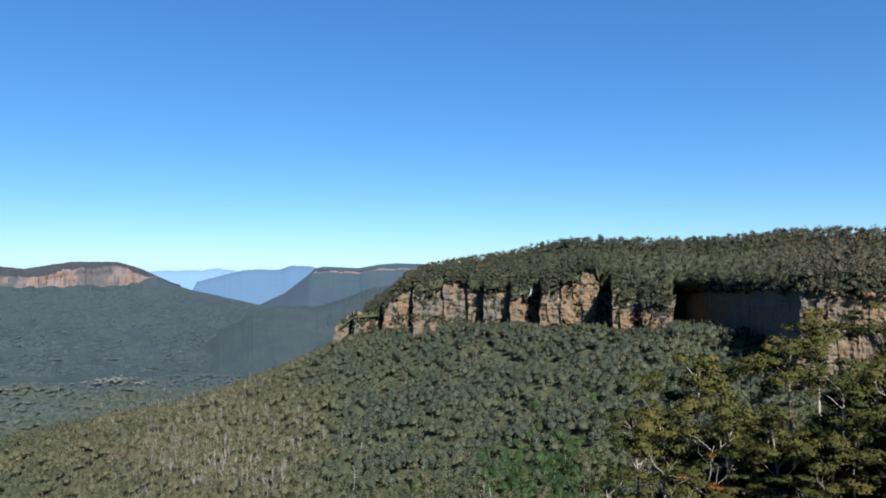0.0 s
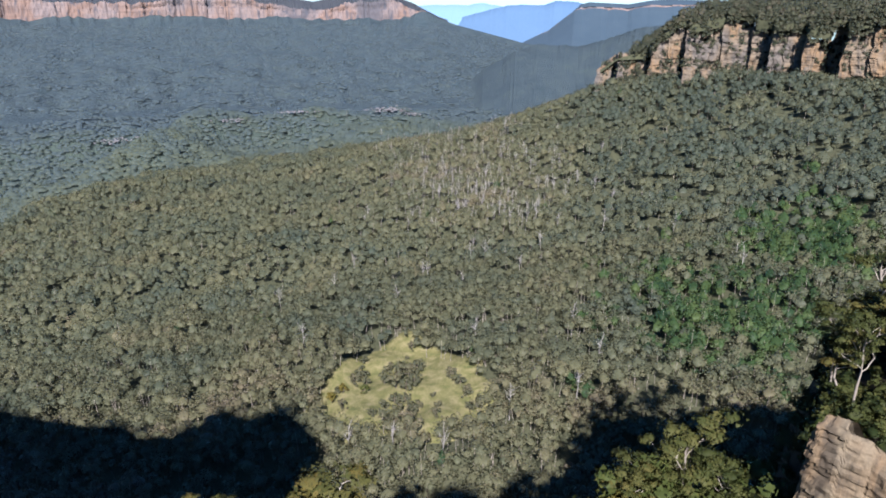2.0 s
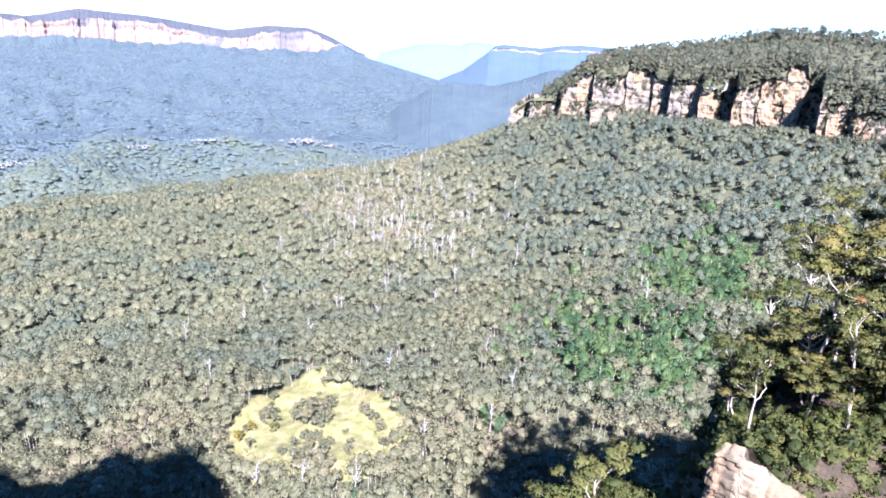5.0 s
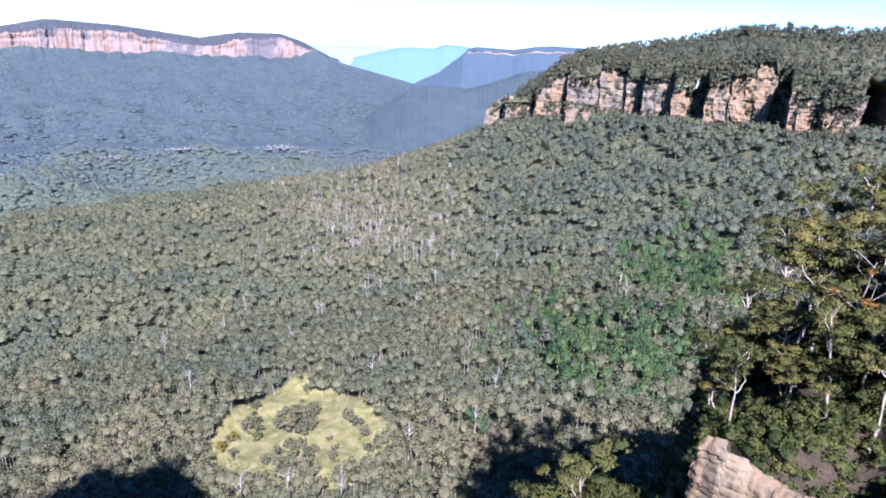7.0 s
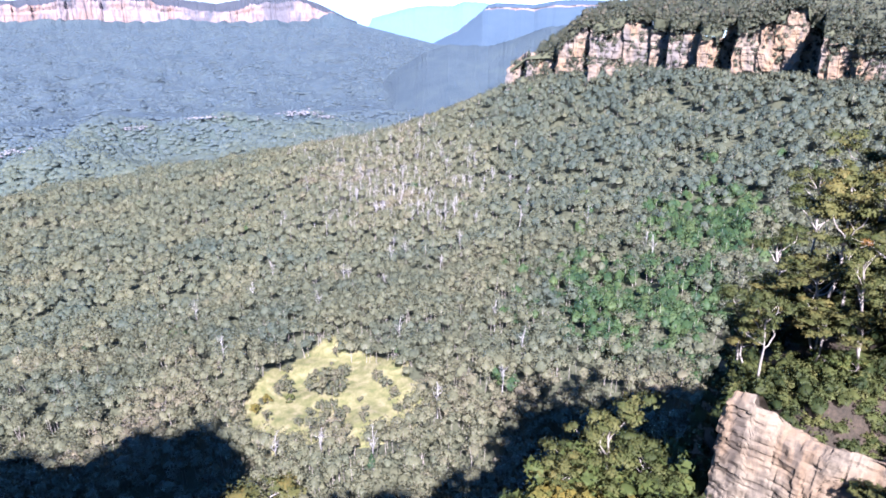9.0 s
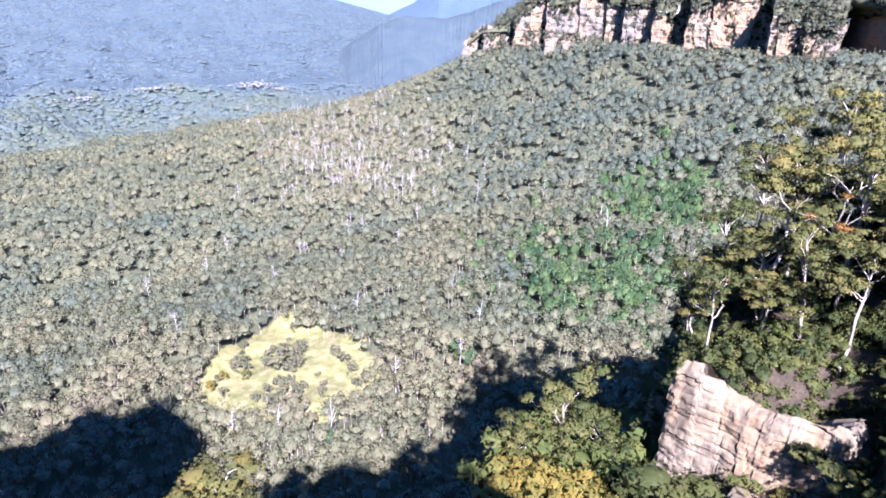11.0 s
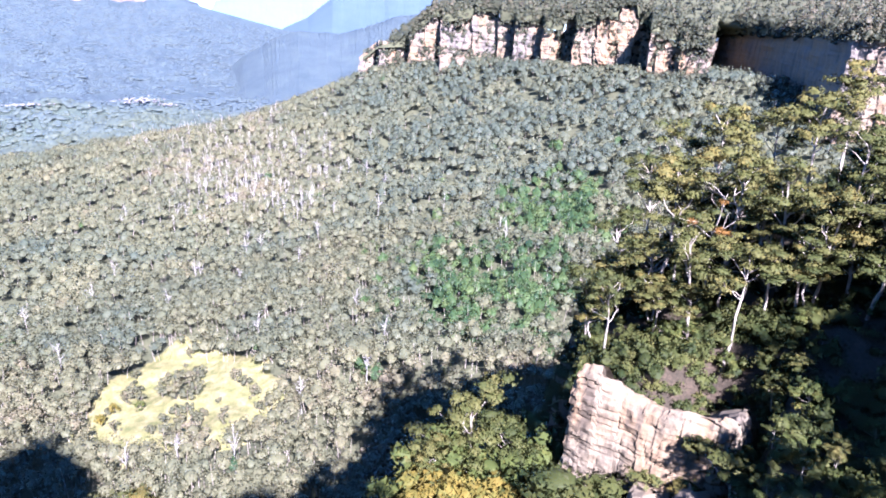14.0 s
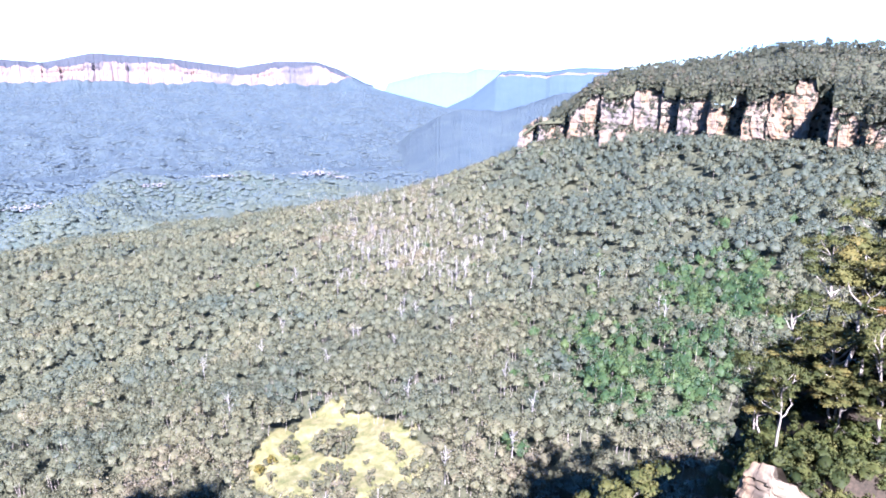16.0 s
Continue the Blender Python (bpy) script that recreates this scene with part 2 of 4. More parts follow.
def foot(x, y):
    """Distance from the cliff foot and the foot's height there."""
    best, height, side = np.full(np.shape(x), 1e9), np.zeros(np.shape(x)), np.zeros(np.shape(x))
    for a, b in zip(LINE[:-1], LINE[1:]):
        ab = b[:2] - a[:2]
        t = np.clip(((x - a[0]) * ab[0] + (y - a[1]) * ab[1]) / (ab @ ab), 0, 1)
        d = np.hypot(x - a[0] - t * ab[0], y - a[1] - t * ab[1])
        z = a[2] + t * (b[2] - a[2])
        height = np.where(d < best, z, height)
        side = np.where(d < best, ab[0] * (y - a[1]) - ab[1] * (x - a[0]), side)
        best = np.minimum(best, d)
    return np.where(side < 0, 0.0, best), height


# bearing, distance, height and half-widths of the rounded foothills
FOOTHILLS = ((43.2, 1650, 92, 120, 230), (47.5, 1480, 66, 130, 170), (40.4, 1990, 86, 105, 220), (32.2, 1950, 96, 230, 240), (52, 2150, 34, 300, 110),
             (36.5, 1450, 60, 110, 150), (27, 1550, 80, 170, 220), (20, 1750, 75, 240, 260), (24.5, 2250, 55, 160, 120))


def land(x, y):
    """Height of the valley's ground: talus under the cliffs, a wooded shelf, foothills, the far valley, the rise to the mesa."""
    x, y = np.asarray(x, float), np.asarray(y, float)
    r = np.hypot(x, y)
    az = np.degrees(np.arctan2(-x, y))
    s, z = foot(x, y)
    z = z - 185 * (1 - np.exp(-s / 330)) + 7 * waves(x, y, 34) * smooth(30, 200, s)
    hills = -402 + 12 * waves(x, y, 105, 1) + 9 * waves(x, y, 45, 2)
    for ma, mr, mh, across, along in FOOTHILLS:
        hills = hills + mh * np.exp(-((az - ma) * r * 0.01745 / across) ** 2 - ((r - mr) / along) ** 2)
    brink = np.interp(az, [18, 30, 46, 53, 58], [900, 1060, 1080, 1000, 800])
    out = smooth(brink, brink + np.interp(az, [18, 30, 46], [1200, 560, 400]), r) * smooth(0, 12, az + 0.004 * r)
    z = z * (1 - out) + np.minimum(z, hills) * out
    return z


def ground_hit(az, el):
    d = np.array(ray(az, el))
    t = np.geomspace(40, 4500, 6000)
    p = d[None] * t[:, None]
    k = np.argmax(p[:, 2] < land(p[:, 0], p[:, 1]))
    return p[k]


azs = np.arange(0, 360, 0.6)
rs = np.geomspace(30, 4980, 190)
A, R = np.meshgrid(azs, rs)
xy = polar(A, R, 0 * R)
Z = land(xy[..., 0], xy[..., 1])
ground = new("ground", sheet("ground", polar(A, R, Z), FLOOR, wrap=True))
# beyond 1180 m and again 2150 m the ground takes a haze-tinted colour
ground.data.materials.append(VALLEY_HAZE)
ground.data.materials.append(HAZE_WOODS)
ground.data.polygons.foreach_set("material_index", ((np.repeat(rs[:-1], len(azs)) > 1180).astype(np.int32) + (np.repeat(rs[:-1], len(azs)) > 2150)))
tagged(ground, "dark leaf-littered forest floor of a deep valley", "ground", kind="structure")

# heights of the crest behind the lookout, from its western to its eastern end
CREST = ((-420, -35), (-314, -5), (-274, 9), (-240, 11), (-203, 15), (-180, 23), (-160, 20), (-141, 25), (-133, 38), (-122, 52), (-111, 50), (-101, 49), (-91, 60), (-84, 63), (-70, 56), (-58, 48),
         (-53, 30), (-46, 24), (-38, 12), (-30, 7), (-22, 7), (-14, 10), (-6, 17), (2, 31), (13, 38), (26, 38), (40, 33), (60, 27), (70, 32), (75, 46), (81, 56), (85, 66), (89, 70), (97, 78), (110, 84), (300, 84))


# camera-side land: a broken rim with a notch, falling steeply to the valley
def near_land(x, y):
    x, y = np.asarray(x, float), np.asarray(y, float)
    ax, ay = math.sin(radians(14)), math.cos(radians(14))
    u, w = x * ay - y * ax, x * ax + y * ay
    r = np.hypot(x, y)
    az = np.degrees(np.arctan2(-x, y))
    spur = -50 + 0.45 * np.clip(u, -10, 64) + 0.05 * np.clip(w - 85, 0, 100)
    gully = spur - 32 * smooth(42, 8, u) - 0.16 * np.clip(86 - w, 0, 90)
    k = smooth(80, 90, w + 3 * np.sin(u * 0.3))
    z = gully * (1 - k) + spur * k
    z = z - smooth(-2, -14, u) * (30 + 130 * smooth(-8, -30, u) + 250 * smooth(-30, -90, u)) - smooth(128 + 0.3 * np.clip(u, 0, 60), 160 + 0.3 * np.clip(u, 0, 60), w) * 150
    # ledge between the outcrop and the lookout
    m = smooth(-26.5, -29.5, az) * smooth(-60, -48, az) * smooth(50, 60, r) * smooth(112, 92, r)
    z = z * (1 - m) + np.maximum(z, -46 + 0.1 * (r - 66)) * m
    # slope under the lookout, with wooded ledges
    reach = 26 + 60 * smooth(29, 36, az) * smooth(66, 54, az) + (36 * smooth(25, 19, az) + 22 * smooth(7, 1, az)) * smooth(-20, -10, az)
    rim = 0.8 + 6 * smooth(0, -4, y)
    front = -1.7 - 2.6 * np.clip(r - rim, 0, 11.2) - 0.75 * np.clip(r - 11.2 - rim, 0, 1000) + 0.4 * np.clip(r - 58, 0, 30) - 5 * np.clip(r - reach, 0, 80)
    z = np.maximum(z, np.where(y > -60, front, -300))
    # wooded crest behind the lookout, with a notch at the lookout itself
    crest = np.interp(x + 0.364 * (y + 35), [p[0] for p in CREST], [p[1] for p in CREST]) - 7
    k = smooth(-10, -31, y)
    z = z * (1 - k) + (crest - 0.25 * np.clip(-38 - y, 0, 200)) * k
    return z + 1.6 * waves(x, y, 6, 2) * smooth(6, 25, r)


gx, gy = np.meshgrid(np.arange(-420, 300, 2.5), np.arange(-160, 246, 2.5))
near_slope = new("near_slope", sheet("near_slope", np.stack([gx, gy, np.maximum(near_land(gx, gy), land(gx, gy) - 25)], -1), SOIL))
tagged(near_slope, "steep rocky scrub-covered slope falling from the rim", "ground", kind="structure")


# ---- far distance ----
def profile(table, az):
    t = sorted(table)
    return np.interp(az, [p[0] for p in t], [p[1] for p in t])


def lined(me_name, az, rows, material):
    """A sheet from rows of (distance, height) over the same azimuths."""
    return sheet(me_name, np.stack([polar(az, r + 0 * az, z + 0 * az) for r, z in rows]), material)


def jag(az, step, seed, sharp=True):
    """Noise along an azimuth: blocky or smooth."""
    g = np.random.default_rng(seed)
    k = np.arange(-100, 100, step)
    v = g.uniform(-1, 1, len(k))
    return v[np.clip(np.searchsorted(k, az), 0, len(k) - 1)] if sharp else np.interp(az, k, v)


E1 = radians(1)
az = np.arange(5.0, 75, 0.04)
top = profile([(75, -0.1), (60, 0.1), (48.2, 0.05), (44.8, -0.15), (41.7, 0.58), (37.2, 0.36), (31.5, -0.33), (28.6, 0.2), (25.5, 0.21), (23.9, -0.32),
               (21.7, -1.46), (20.2, -1.94), (14.6, -3.3), (10, -3.6), (5, -3.9)], az)
base_el = np.minimum(-1.48 + 0.17 * jag(az, 1.7, 3, False) + 0.10 * jag(az, 0.3, 4, False), top - 0.15)
lip_el = np.minimum(np.minimum(top - 0.42, -0.1) + 0.24 * jag(az, 2.2, 8, False) + 0.15 * jag(az, 0.6, 9, False) + 0.05 * jag(az, 0.15, 10), top - 0.05)
end = smooth(22.6, 24.2, az)
base_el = base_el * end + (top - 0.04) * (1 - end)
lip_el = np.maximum(lip_el * end + (top - 0.03) * (1 - end), base_el + 0.004)
RM = 4300.0


def crags(az, step, seed):
    """Blocky noise along an azimuth, in pieces of uneven length."""
    g = np.random.default_rng(seed)
    k = -100 + np.cumsum(g.uniform(0.15, 1.0, int(400 / step)) ** 2 * 2.4 * step)
    return g.uniform(-1, 1, len(k))[np.clip(np.searchsorted(k, az), 0, len(k) - 1)]


notch = 9 * crags(az, 0.3, 5) + 18 * crags(az, 1.3, 6) + 50 * jag(az, 3.1, 7, False)
mesa = new("mesa")
tagged(mesa, "long flat-topped mesa with a pink and ochre cliff band above haze-blue wooded slopes", "mesa", kind="structure")


def mesa_height(az, r, base):
    """Height of the mesa's wooded slope; base: elevation of the cliff's foot."""
    f = (r - 2500) / (RM - 2540)
    x, y = -r * np.sin(np.radians(az)), r * np.cos(np.radians(az))
    return -425 + (RM * base * E1 + 425) * f ** 1.5 + (40 * waves(x, y, 110, 1) + 14 * waves(x, y, 40, 2)) * (1 - f) * smooth(0, 0.2, f)


calm = np.minimum(-1.5 + 0 * az, top - 0.1)
MESA_BASE = (az.copy(), calm.copy())
slope_rows = [(2500 + 0 * az, -425 + 0 * az)]
for f in np.linspace(0.04, 1.0, 25):
    r = 2500 + (RM - 40 - 2500) * f + 0 * az
    slope_rows.append((r, mesa_height(az, r, base_el if f > 0.95 else calm)))
part("slope", lined("mesa_slope", az, slope_rows, HAZE_WOODS), mesa, "haze-blue wooded talus slope")
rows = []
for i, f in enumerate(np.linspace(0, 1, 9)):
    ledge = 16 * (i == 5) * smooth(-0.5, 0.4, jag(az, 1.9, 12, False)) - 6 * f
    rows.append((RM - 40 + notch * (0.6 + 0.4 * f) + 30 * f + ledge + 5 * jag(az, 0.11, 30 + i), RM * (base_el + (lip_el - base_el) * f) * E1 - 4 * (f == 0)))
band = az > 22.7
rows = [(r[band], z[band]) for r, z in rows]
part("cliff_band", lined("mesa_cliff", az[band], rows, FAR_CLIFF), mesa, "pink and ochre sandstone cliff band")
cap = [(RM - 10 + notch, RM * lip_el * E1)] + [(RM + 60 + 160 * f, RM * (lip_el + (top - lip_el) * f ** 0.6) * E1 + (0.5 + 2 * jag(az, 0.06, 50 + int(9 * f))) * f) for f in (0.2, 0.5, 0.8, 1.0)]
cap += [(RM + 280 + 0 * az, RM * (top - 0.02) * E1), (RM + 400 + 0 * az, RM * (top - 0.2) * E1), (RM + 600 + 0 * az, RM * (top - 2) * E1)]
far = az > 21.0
part("cap", lined("mesa_cap", az[far], [((r + 0 * az)[far], (z + 0 * az)[far]) for r, z in cap], FAR_CAP_HAZE), mesa, "dark wooded summit")


def backdrop_ridge(name, label, az0, az1, r, table, colour, seed, depth=-6.0, rough=0.04, reach=500):
    """A distant ridge, its material coloured with the blue haze of distance."""
    a = np.arange(az0, az1, 0.05)
    t = profile(table, a) + rough * jag(a, 0.6, seed, False) + rough * 0.4 * jag(a, 0.15, seed + 1, False)
    g = [(r - reach * f, r * (t * (1 - f) + depth * f) * E1) for f in (1.0, 0.6, 0.3, 0.1, 0.0)]
    g += [(r + 40 + 0 * a, r * (t - 0.05) * E1), (r + 90 + 0 * a, r * (t - 0.25) * E1), (r + 160 + 0 * a, r * (t - 1.5) * E1)]
    ob = new(name, lined(name, a, g, colour))
    return tagged(ob, label, "ridge", kind="structure")


# aerial haze is mixed into these base colours, paler the farther the ridge
MIST1 = plain_ground("farthest_haze_blue", 0.004, (0.3, (0.085, 0.148, 0.222)), (0.7, (0.092, 0.156, 0.230)), bump=0.2, depth=6)
MIST2 = plain_ground("distant_haze_blue", 0.006, (0.3, (0.046, 0.084, 0.138)), (0.7, (0.052, 0.091, 0.145)), bump=0.4, depth=6)
MIST3 = plain_ground("ridge_haze_blue", 0.01, (0.3, (0.024, 0.040, 0.055)), (0.7, (0.034, 0.051, 0.064)), bump=0.8, depth=8)
backdrop_ridge("backdrop_range", "pale haze-coloured mountain range on the horizon", 5, 26, 4900,
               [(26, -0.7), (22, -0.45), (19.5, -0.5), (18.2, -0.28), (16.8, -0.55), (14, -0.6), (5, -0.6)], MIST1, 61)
backdrop_ridge("distant_range", "haze-coloured blue flat-topped range", 2, 21, 4820,
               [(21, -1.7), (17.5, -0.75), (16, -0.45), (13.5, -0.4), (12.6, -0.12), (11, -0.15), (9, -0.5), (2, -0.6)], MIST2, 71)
az = np.arange(-4.0, 15.4, 0.04)
top = profile([(18, -4.2), (15.5, -3.4), (13.0, -2.3), (11.2, -0.9), (10.6, -0.35), (10, -0.18), (7, -0.3), (5.3, 0.0), (4, 0.1), (1, 0.02), (-4, 0)], az)
far_headland = new("far_headland")
tagged(far_headland, "haze-blue headland with a thin pink cliff line under its flat top", "headland", kind="structure")
fade = smooth(11.2, 10.2, az)
lip = np.minimum(top - 0.04 - 0.26 * fade, -0.32 + 0.05 * jag(az, 0.7, 81, False))
bot = np.minimum(lip - 0.004 - fade * (0.14 + 0.08 * jag(az, 0.5, 82, False)), top - 0.05)
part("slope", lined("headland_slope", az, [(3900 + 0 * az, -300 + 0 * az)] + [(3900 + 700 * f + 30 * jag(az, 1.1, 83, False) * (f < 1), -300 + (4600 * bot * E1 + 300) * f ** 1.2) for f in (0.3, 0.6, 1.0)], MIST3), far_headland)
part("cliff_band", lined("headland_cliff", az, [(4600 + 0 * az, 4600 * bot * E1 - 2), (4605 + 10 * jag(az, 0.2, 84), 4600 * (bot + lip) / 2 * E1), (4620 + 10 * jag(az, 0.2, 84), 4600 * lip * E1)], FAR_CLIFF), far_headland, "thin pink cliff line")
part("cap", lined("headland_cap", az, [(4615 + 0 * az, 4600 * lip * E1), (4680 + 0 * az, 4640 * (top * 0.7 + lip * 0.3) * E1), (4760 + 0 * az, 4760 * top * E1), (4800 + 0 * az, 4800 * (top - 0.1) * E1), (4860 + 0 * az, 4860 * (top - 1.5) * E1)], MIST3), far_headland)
backdrop_ridge("middle_ridge", "long haze-blue wooded ridge crossing the valley", -4, 26, 3300,
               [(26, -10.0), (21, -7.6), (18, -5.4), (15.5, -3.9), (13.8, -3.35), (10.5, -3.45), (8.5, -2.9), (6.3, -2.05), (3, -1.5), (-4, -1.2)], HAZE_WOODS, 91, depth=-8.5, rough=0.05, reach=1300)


# ---- cliffs ----
# the cliff steps forward panel by panel: bearing of each panel's ends and its distance
PANELS = ((9.0, 7.6, 1040, ""), (7.5, 5.05, 1003, "fractured grey end wall"), (4.95, 2.4, 975, "broken pink ledge"), (2.36, -0.2, 954, "pale grey buttress"), (-0.23, -2.1, 948, "orange-streaked buttress"),
          (-2.2, -3.45, 938, "grey recessed face"), (-3.49, -5.65, 908, "pale square buttress"), (-5.75, -7.3, 880, ""), (-7.35, -8.1, 884, "dark cleft"), (-8.15, -9.8, 846, ""), (-9.84, -12.75, 842, "broad ochre buttress"),
          (-12.8, -13.9, 850, "deep shaded cleft"), (-13.95, -16.1, 758, "narrow grey buttress"), (-16.2, -18.5, 744, "pale square block"), (-18.6, -27.2, (880, 590), "high alcove wall in deep shade"), (-27.5, -43.0, 575, ""))
PA = np.array([a for p in PANELS for a in p[:2]])[::-1]
PR = np.array([p[2][k] if type(p[2]) is tuple else p[2] for p in PANELS for k in (0, 1)], float)[::-1]
# bearing and elevation of the top of the bare rock
RIM = ((9, -5.3), (7.45, -3.9), (5.1, -4.2), (4.9, -3.2), (4.5, -2.8), (2.9, -1.45), (2.3, -2.0), (2.2, -2.3), (0, -1.8), (-0.2, -1.2), (-1, -1.0), (-2.1, -1.2), (-2.2, -1.9), (-3.4, -1.9), (-3.5, -2.0), (-4.6, -1.8),
       (-5.65, -1.9), (-5.9, -2.5), (-7.2, -2.6), (-7.4, -1.4), (-8, -1.45), (-8.2, -2.0), (-9.7, -1.5), (-9.9, -1.3), (-11.25, -1.2), (-11.4, -0.05), (-12.6, 0.05), (-12.8, -1.2), (-13.9, -2.2), (-14.7, -2.4),
       (-16, -3.0), (-16.5, -3.1), (-18.4, -2.8), (-19, -2.0), (-22, -1.8), (-27, -1.7), (-30, -1.6), (-43, -1.5))


def cliff_r(az):
    return np.interp(az, PA, PR)


def smooth_r(az):
    return np.interp(az, [-43, -31, -28, -25, -22, -18, -10, -4, 3.6, 7.7, 9.0], [575, 590, 640, 700, 730, 740, 810, 860, 935, 1000, 1040])


def plateau_r(az, d):
    """Distance of a point d metres behind the cliff's edge."""
    k = np.exp(-np.clip(d, 0, 1e4) / 45)
    return cliff_r(az) * k + smooth_r(az) * (1 - k) + d


def lattice(u, v, seed):
    """Smooth noise between -1 and 1 on a unit lattice."""
    table = np.random.default_rng(seed).uniform(-1, 1, (128, 128))
    i, j = np.floor(u).astype(int), np.floor(v).astype(int)
    a, b = u - i, v - j
    a, b = a * a * (3 - 2 * a), b * b * (3 - 2 * b)
    i, j, i2, j2 = i % 128, j % 128, (i + 1) % 128, (j + 1) % 128
    return (table[i, j] * (1 - a) + table[i2, j] * a) * (1 - b) + (table[i, j2] * (1 - a) + table[i2, j2] * a) * b


def block_mesh(name, width, depth, height, cell, seed, material, lean=0.06, bed=6.0, rough=1.0, taper=0.08, crown=0.92, narrow=0.12):
    """A weathered sandstone buttress: front and sides of a column with bedding ledges and joints; the origin lies at the middle of its foot's front."""
    per = 2 * depth + width
    nu, nv = max(6, int(per / cell)), max(5, int(height / cell))
    s = np.linspace(0, per, nu)
    hw = width / 2
    rnd = min(width, depth) * 0.22
    px = np.clip(s - depth, 0, width) - hw
    py = np.where(s < depth, depth - s, np.where(s > depth + width, s - depth - width, 0))
    edge = np.clip(1 - np.minimum(np.abs(s - depth), np.abs(s - depth - width)) / (rnd * 2), 0, 1)
    nx = np.where(s < depth, -1.0, np.where(s > depth + width, 1.0, px / hw * 0.5))
    ny = np.where((s < depth) | (s > depth + width), -0.25, -1.0)
    g = np.random.default_rng(seed)
    off = g.uniform(0, 100)
    rows = []
    zs = np.linspace(0, height, nv)
    beds = np.concatenate([[0], np.cumsum(g.uniform(0.5, 1.5, 60) * bed)])
    step = g.uniform(-1, 1, 80) * 0.075 * bed * rough
    joints = g.uniform(0, per, max(3, int(per / (bed * 0.9))))
    jd = np.min(np.abs(s[:, None] - joints[None]), 1)
    for z in zs:
        wob = np.array([noise.noise(Vector((a / bed * 0.35 + off, b / bed * 0.35, z / bed * 0.5))) for a, b in zip(px, py)])
        zz = z + wob * bed * 0.5
        k = np.clip(np.searchsorted(beds, zz), 0, 79)
        near = np.min(np.abs(beds[None] - zz[:, None]), 1)
        some = np.clip(0.5 + 1.4 * np.roll(wob, 7), 0, 1)
        cut = -0.16 * rough * bed * some * np.exp(-(near / (0.10 * bed)) ** 2)
        gap = 0.26 * rough * bed * np.clip(0.6 + 1.6 * np.roll(wob, 13), 0, 1.2)
        out = step[k] * (1 - 0.6 * edge) + cut - gap * np.exp(-(jd / (bed * 0.12)) ** 2) * (1 - 0.8 * edge) - edge * rnd * 0.45
        n = np.array([noise.fractal(Vector((a / bed * 0.7 + off, b / bed * 0.7, z / bed * 0.9 + off)), 0.9, 2.1, 4) for a, b in zip(px, py)])
        out = out + n * bed * 0.30 * rough * (1 - 0.6 * edge)
        head = max(0.0, (z / height - crown) / (1 - crown)) ** 2
        sh = 1 - taper * z / height - narrow * head
        rows.append(np.stack([px * sh + nx * out, py + ny * out + lean * z + 0.12 * depth * head, np.full(nu, z)], -1))
    top = rows[-1].copy()
    c = top.mean(0)
    for f in (0.6, 0.2, 0.0):
        t = c + (top - c) * np.array([f, f, 1])
        t[:, 2] = height + (1 - f) * 0.12 * min(width, depth)
        rows.append(t)
    return sheet(name, np.stack(rows), material, smooth_shade=False)


def buttress(parent, az0, az1, el_top, el_foot, forward, seed, depth=45.0, label="", cell=1.5, bed=10.0, taper=0.05):
    mid = (az0 + az1) / 2
    r = float(cliff_r(mid)) - forward
    zt, zf = r * math.tan(radians(el_top)), r * math.tan(radians(el_foot)) - 8
    w = r * abs(az1 - az0) * E1
    ob = part("buttress", block_mesh("buttress", w, depth, zt - zf, cell, seed, CLIFF, bed=bed, taper=taper), parent, label)
    ob.matrix_basis = Matrix.Translation(ray(mid, 0) * r + Vector((0, 0, zf))) @ Matrix.Rotation(radians(mid), 4, "Z")
    return ob


plateau_cliff = new("plateau_cliff")
tagged(plateau_cliff, "broken ochre sandstone cliff of tall buttresses under a wooded plateau", "cliff", kind="structure")
az = np.unique(np.concatenate([np.arange(-43, -19, 0.12), np.arange(-19, 9.0, 0.045), PA]))
rim_el = profile(RIM, az)
base = cliff_r(az)
p = polar(az, base - 4, 0 * az)
foot_z = land(p[:, 0], p[:, 1]) - 10
rim_z = base * np.tan(np.radians(rim_el))
F = np.linspace(0, 1, 84)[:, None]
S = np.cumsum(np.concatenate([[0], np.hypot(np.diff(az) * E1 * 820, 0.35 * np.diff(base))]))[None] + 0 * F      # metres along the wall
H = foot_z[None] + (rim_z - foot_z)[None] * F
warp = 5 * lattice(S / 26, H / 26, 1)
bedding = (H + warp * 0.5) / 5.5
ledge = lattice(np.floor(bedding) * 3.7, np.floor(S / 31) * 1.3 + 0 * H, 2)                      # each bed stands forward or back
crack = np.abs(((S + warp * 0.8) / 9.5 + 0.35 * lattice(S / 40, H / 60, 3)) % 1 - 0.5)            # joints between columns
column = lattice(np.floor((S + warp * 0.8) / 9.5 + 0.5) * 1.9, np.floor(H / 24) * 2.3, 4)
out = 0.9 * ledge + 2.6 * column + 2.4 * lattice(S / 14, H / 20, 5) + 1.2 * lattice(S / 5, H / 6, 6) + 0.6 * lattice(S / 2.2, H / 2.4, 7)
out -= 1.6 * np.exp(-(crack / 0.05) ** 2) * (0.5 + 0.5 * lattice(S / 30, H / 30, 8)) + 0.5 * np.exp(-((bedding % 1 - 0.5) / 0.08) ** 2) * (0.5 + 0.5 * lattice(S / 20, H / 9, 12))
out -= 6.0 * F ** 2 + 5 * np.clip(F - 0.93, 0, 1) / 0.07 * 0.8
